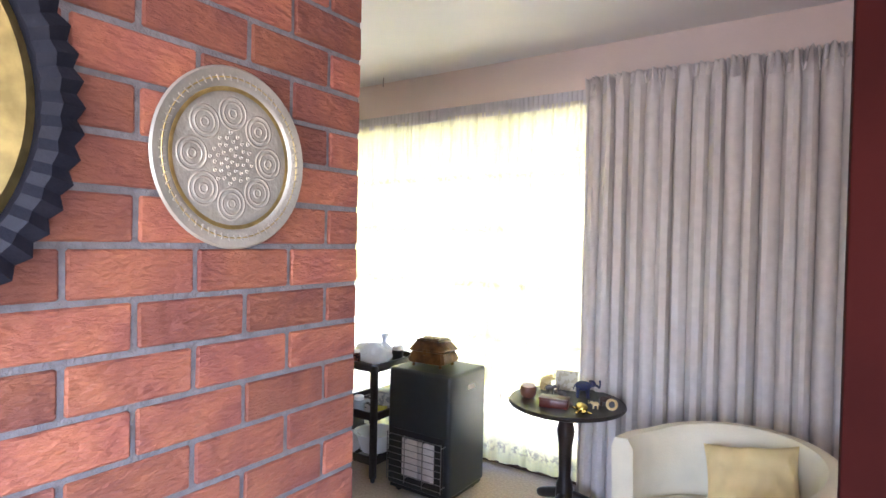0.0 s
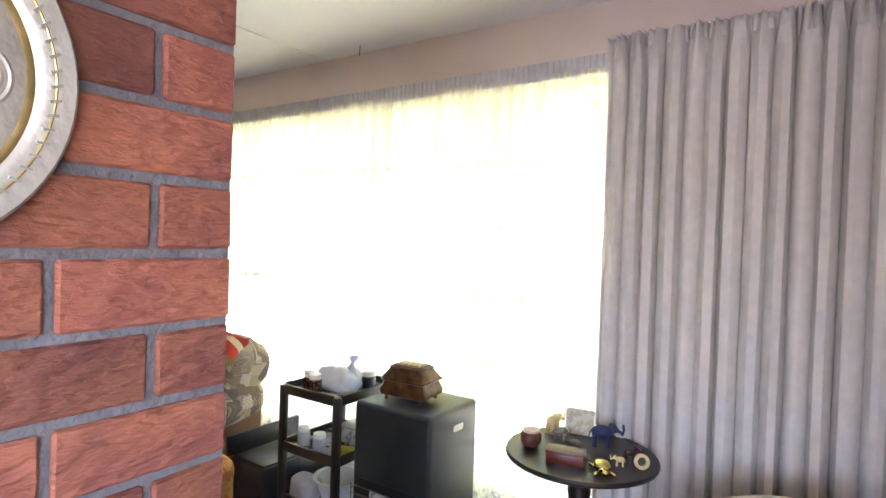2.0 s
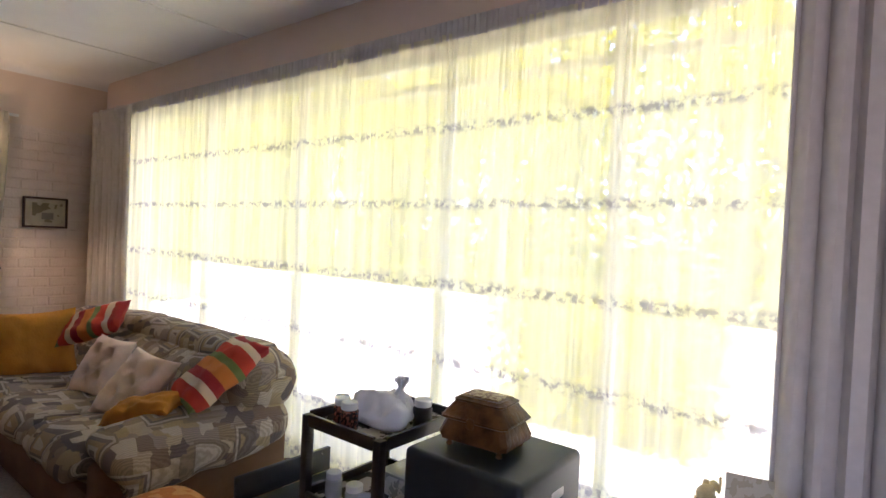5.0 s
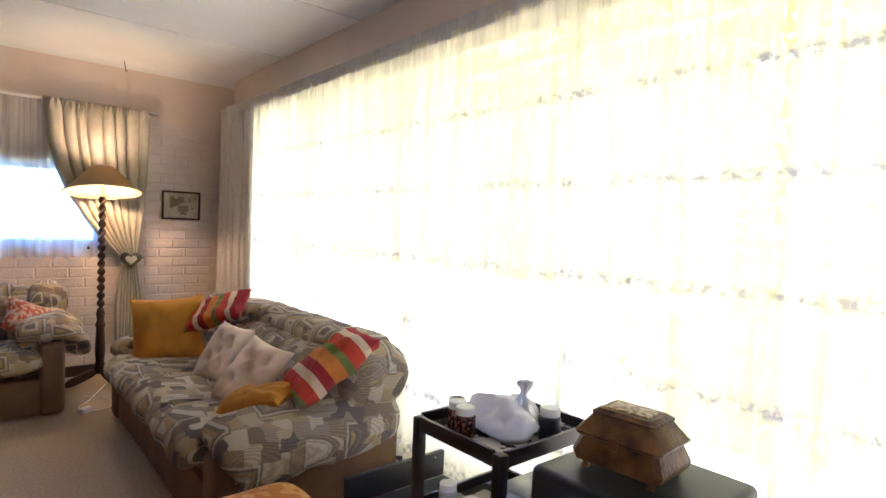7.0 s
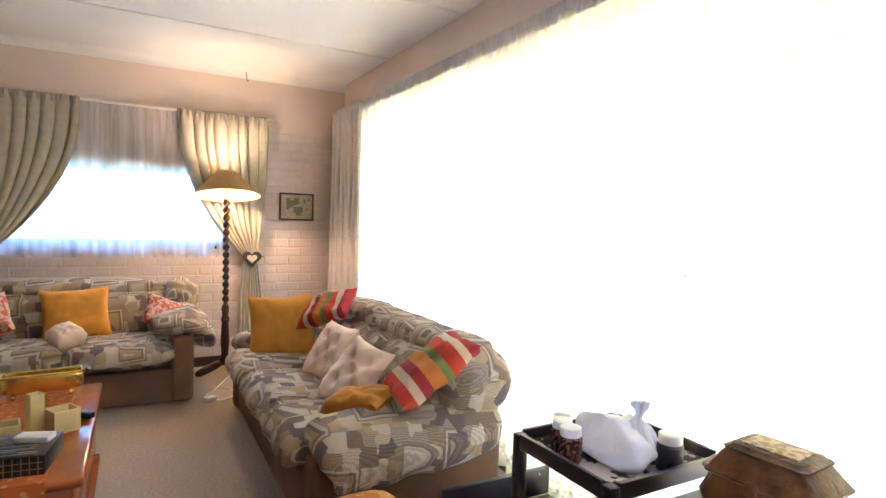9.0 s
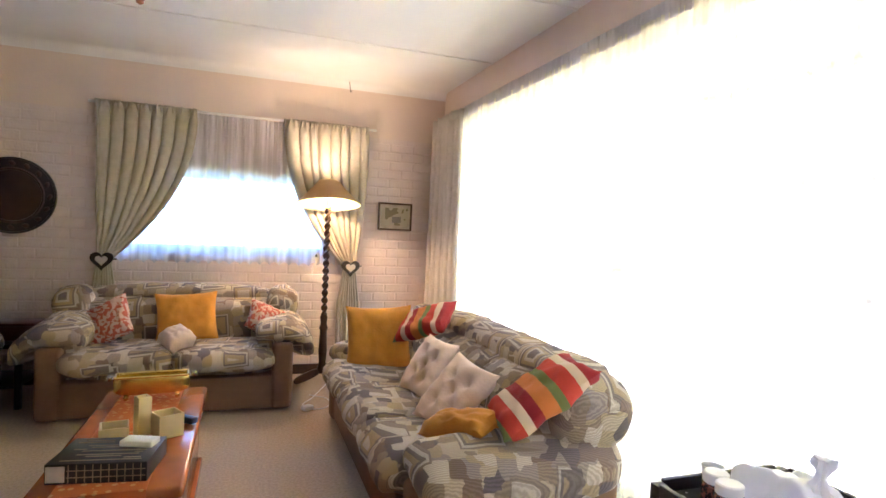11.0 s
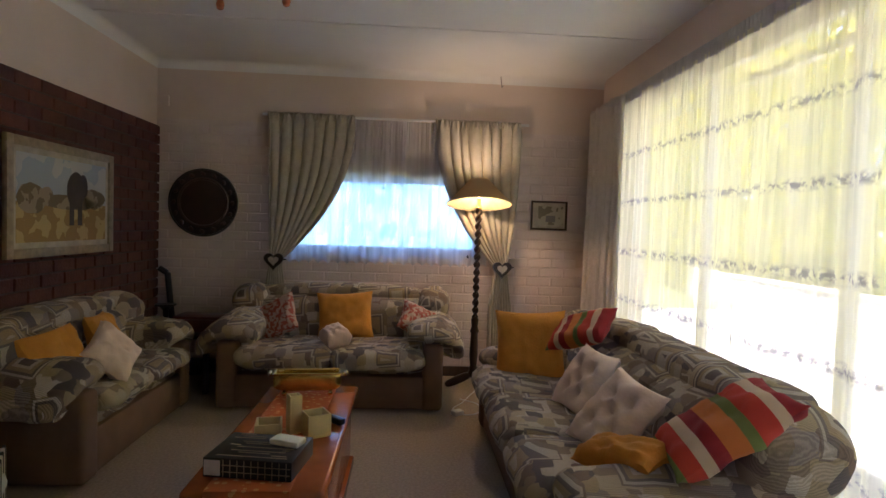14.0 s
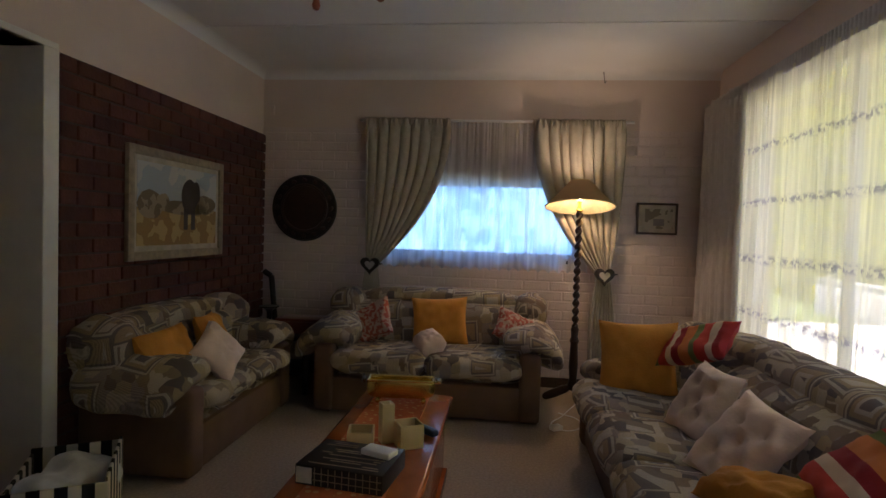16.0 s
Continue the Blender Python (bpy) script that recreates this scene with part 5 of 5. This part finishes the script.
pg.matrix_world = pose(-5.38, 1.88, 0, 0, 0, 30)
tagged(pg, "white plug lying on the carpet", "plug")

# ---- the garden ----
gd = structure("ground", box(-90, YW + 0.25, -0.3, 80, 120, -0.15), M_grass, "sunlit lawn outside")
structure("ground_side", box(-90, -90, -0.3, -6.75, YW + 0.249, -0.15), M_grass, "shaded grass beside the house")
structure("pavement", box(-12, YW + 0.22, -0.149, 3, 8.05, -0.08), M_paving, "pale paved terrace outside the window")


gw = tagged(new("wall_garden"), "low pale plastered garden wall in front of the hedge", "wall", kind="structure")
part("wall", box(-14, 8.05, -0.15, 3, 8.2, 0.55, 0.01), M_paving, gw)
part("coping", box(-14, 8.02, 0.55, 3, 8.23, 0.60, 0.01), M_paving, gw)


def foliage(name, x0, x1, y0, y1, z0, z1, count, size, seed, label):
    """A bank of leaves of many small blades."""
    rnd = np.random.RandomState(seed)
    c = np.stack([rnd.uniform(x0, x1, count), rnd.uniform(y0, y1, count), z0 + (z1 - z0) * rnd.uniform(0, 1, count) ** 0.8], 1)
    bump_ = 0.75 + 0.25 * np.sin(c[:, 0] * 1.7 + seed) * np.cos(c[:, 1] * 1.3)
    c[:, 2] = z0 + (c[:, 2] - z0) * bump_
    u = rnd.normal(size=(count, 3))
    u /= np.linalg.norm(u, axis=1)[:, None]
    w = np.cross(u, rnd.normal(size=(count, 3)))
    w /= np.linalg.norm(w, axis=1)[:, None]
    s = rnd.uniform(0.6, 1.3, count)[:, None] * size
    v = np.stack([c - u * s, c + w * s * 0.45, c + u * s, c - w * s * 0.45], 1).reshape(-1, 3)
    me = bpy.data.meshes.new(name)
    me.from_pydata(v.tolist(), [], np.arange(count * 4).reshape(-1, 4).tolist())
    me.materials.append(M_leaf)
    ob = new(name, me)
    return tagged(ob, label, "hedge", kind="stuff")


foliage("hedge", -30, 6, 8.5, 11.0, -0.2, 8.5, 90000, 0.13, 1, "tall sunlit green hedge across the garden")
foliage("shrub", -3.3, -1.5, 5.2, 6.2, -0.15, 1.5, 3500, 0.075, 2, "bright green garden shrub near the terrace")
# glowing blotchy blue panel, added in place of the daylight behind the small window
M_blue = blotch("blue_backdrop_glow", (0.1, 0.2, 0.3), (0.3, 0.5, 0.7), 5, 0.5)
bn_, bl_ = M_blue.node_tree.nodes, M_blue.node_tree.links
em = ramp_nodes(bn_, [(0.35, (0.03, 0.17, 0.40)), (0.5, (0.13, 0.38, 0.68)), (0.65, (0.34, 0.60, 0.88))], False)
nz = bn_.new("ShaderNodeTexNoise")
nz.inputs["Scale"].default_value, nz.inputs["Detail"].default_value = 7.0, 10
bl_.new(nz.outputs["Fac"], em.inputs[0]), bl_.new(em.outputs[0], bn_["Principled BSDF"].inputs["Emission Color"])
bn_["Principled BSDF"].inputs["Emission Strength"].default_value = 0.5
structure("backdrop", box(-9.05, -2.5, -0.15, -9.0, 3.1, 4.5), M_blue, "glowing blotchy blue backdrop outside the small window")

# ---- bricks ----
def brick_mesh(name, l, h, d, rough, material, seed):
    """A brick standing in the local xz plane, its face at y = 0, with a worn outline."""
    bm = box(0, 0, 0, l, d, h, 0.004, 1)
    for v in bm.verts:
        v.co += Vector((noise.noise(v.co * 40 + Vector((seed, 0, 0))), noise.noise(v.co * 40 + Vector((0, seed, 9))), noise.noise(v.co * 40 + Vector((5, 0, seed))))) * rough
    me = bpy.data.meshes.new(name)
    bm.to_mesh(me)
    bm.free()
    me.materials.append(material)
    return me


def brick_field(parent, m, length, z0, z1, module, course, joint, depth, rough, material, start=0, keep=None, limit=300, holes=()):
    """Running bond from local x = 0; keep(x, z) picks those that stand as parts of their own, the rest are joined."""
    kinds = {}
    rest_v, rest_f = [], []
    made = 0
    rows = int(round((z1 - z0) / course))
    for r in range(rows):
        z = z0 + r * course
        x = 0.0
        first = (r + start) % 2
        k = 0
        while x < length - 0.02:
            l = module / 2 if (k == 0 and first) else module
            l = min(l, length - x)
            k += 1
            if any(a < x + l / 2 < b and c < z + course / 2 < d for a, b, c, d in holes):
                x += l
                continue
            key = (round(l, 3), (r * 7 + k * 3) % 3)
            if key not in kinds:
                kinds[key] = brick_mesh("brick", l - joint, course - joint, depth, rough, material, key[1] * 3.3 + l)
            if made < limit and (keep is None or keep(x, z)):
                ob = new("brick", kinds[key])
                ob.parent = parent
                ob.matrix_world = m @ pose(x + joint / 2, 0, z + joint / 2)
                made += 1
            else:
                b0 = len(rest_v)
                mm = m @ pose(x + joint / 2, 0, z + joint / 2)
                rest_v += [tuple(mm @ v.co) for v in kinds[key].vertices]
                rest_f += [[i + b0 for i in p.vertices] for p in kinds[key].polygons]
            x += l
    if rest_v:
        me = bpy.data.meshes.new("brickwork")
        me.from_pydata(rest_v, [], rest_f)
        me.materials.append(material)
        ob = new("brickwork", me)
        ob.parent = parent
        tagged(ob, kind="stuff")


pier = structure("wall_pier", box(-0.940, -2.0, 0, -0.720, 0.989, HC), M_mortar, "rustic red face-brick wall end with grey joints")
brick_field(pier, pose(-0.712, -0.617, 0, 0, 0, 90), 1.612, 1.515 - 0.103 * 14, HC - 0.01, 0.248, 0.103, 0.013, 0.10, 0.003, M_brick, 0)
brick_field(pier, pose(-0.948, 0.995, 0, 0, 0, -90), 1.612, 1.515 - 0.103 * 14, HC - 0.01, 0.248, 0.103, 0.013, 0.10, 0.003, M_brick, 0, lambda x, z: False)
field = structure("wall_brick_backing", box(XF + 0.001, YL, 0, -4.047, YL + 0.012, 2.2), M_mortar_dark, "dark brown face brick with recessed joints")
brick_field(field, pose(-4.05, YL + 0.03, 0, 0, 0, 180), 2.41, 0.0, 2.2, 0.232, 0.0846, 0.012, 0.018, 0.002, M_brick_dark)

far = structure("wall_painted_backing", join(box(XF, YL, 0.09, XF + 0.004, FY0, 2.27), box(XF, FY1, 0.09, XF + 0.004, YW, 2.27), box(XF, FY0, 0.09, XF + 0.004, FY1, FZ0), box(XF, FY0, FZ1, XF + 0.004, FY1, 2.27)), M_painted, "cream painted brickwork of the end wall")
brick_field(far, pose(XF + 0.009, YL, 0, 0, 0, 90), YW - YL, 0.09, 2.27, 0.232, 0.0855, 0.011, 0.012, 0.0015, M_painted, 0, lambda x, z: 0.42 < z < 1.1 or (x < 1.1 and z < 1.8), 300, [(FY0 - YL - 0.1, FY1 - YL + 0.1, FZ0, FZ1)])
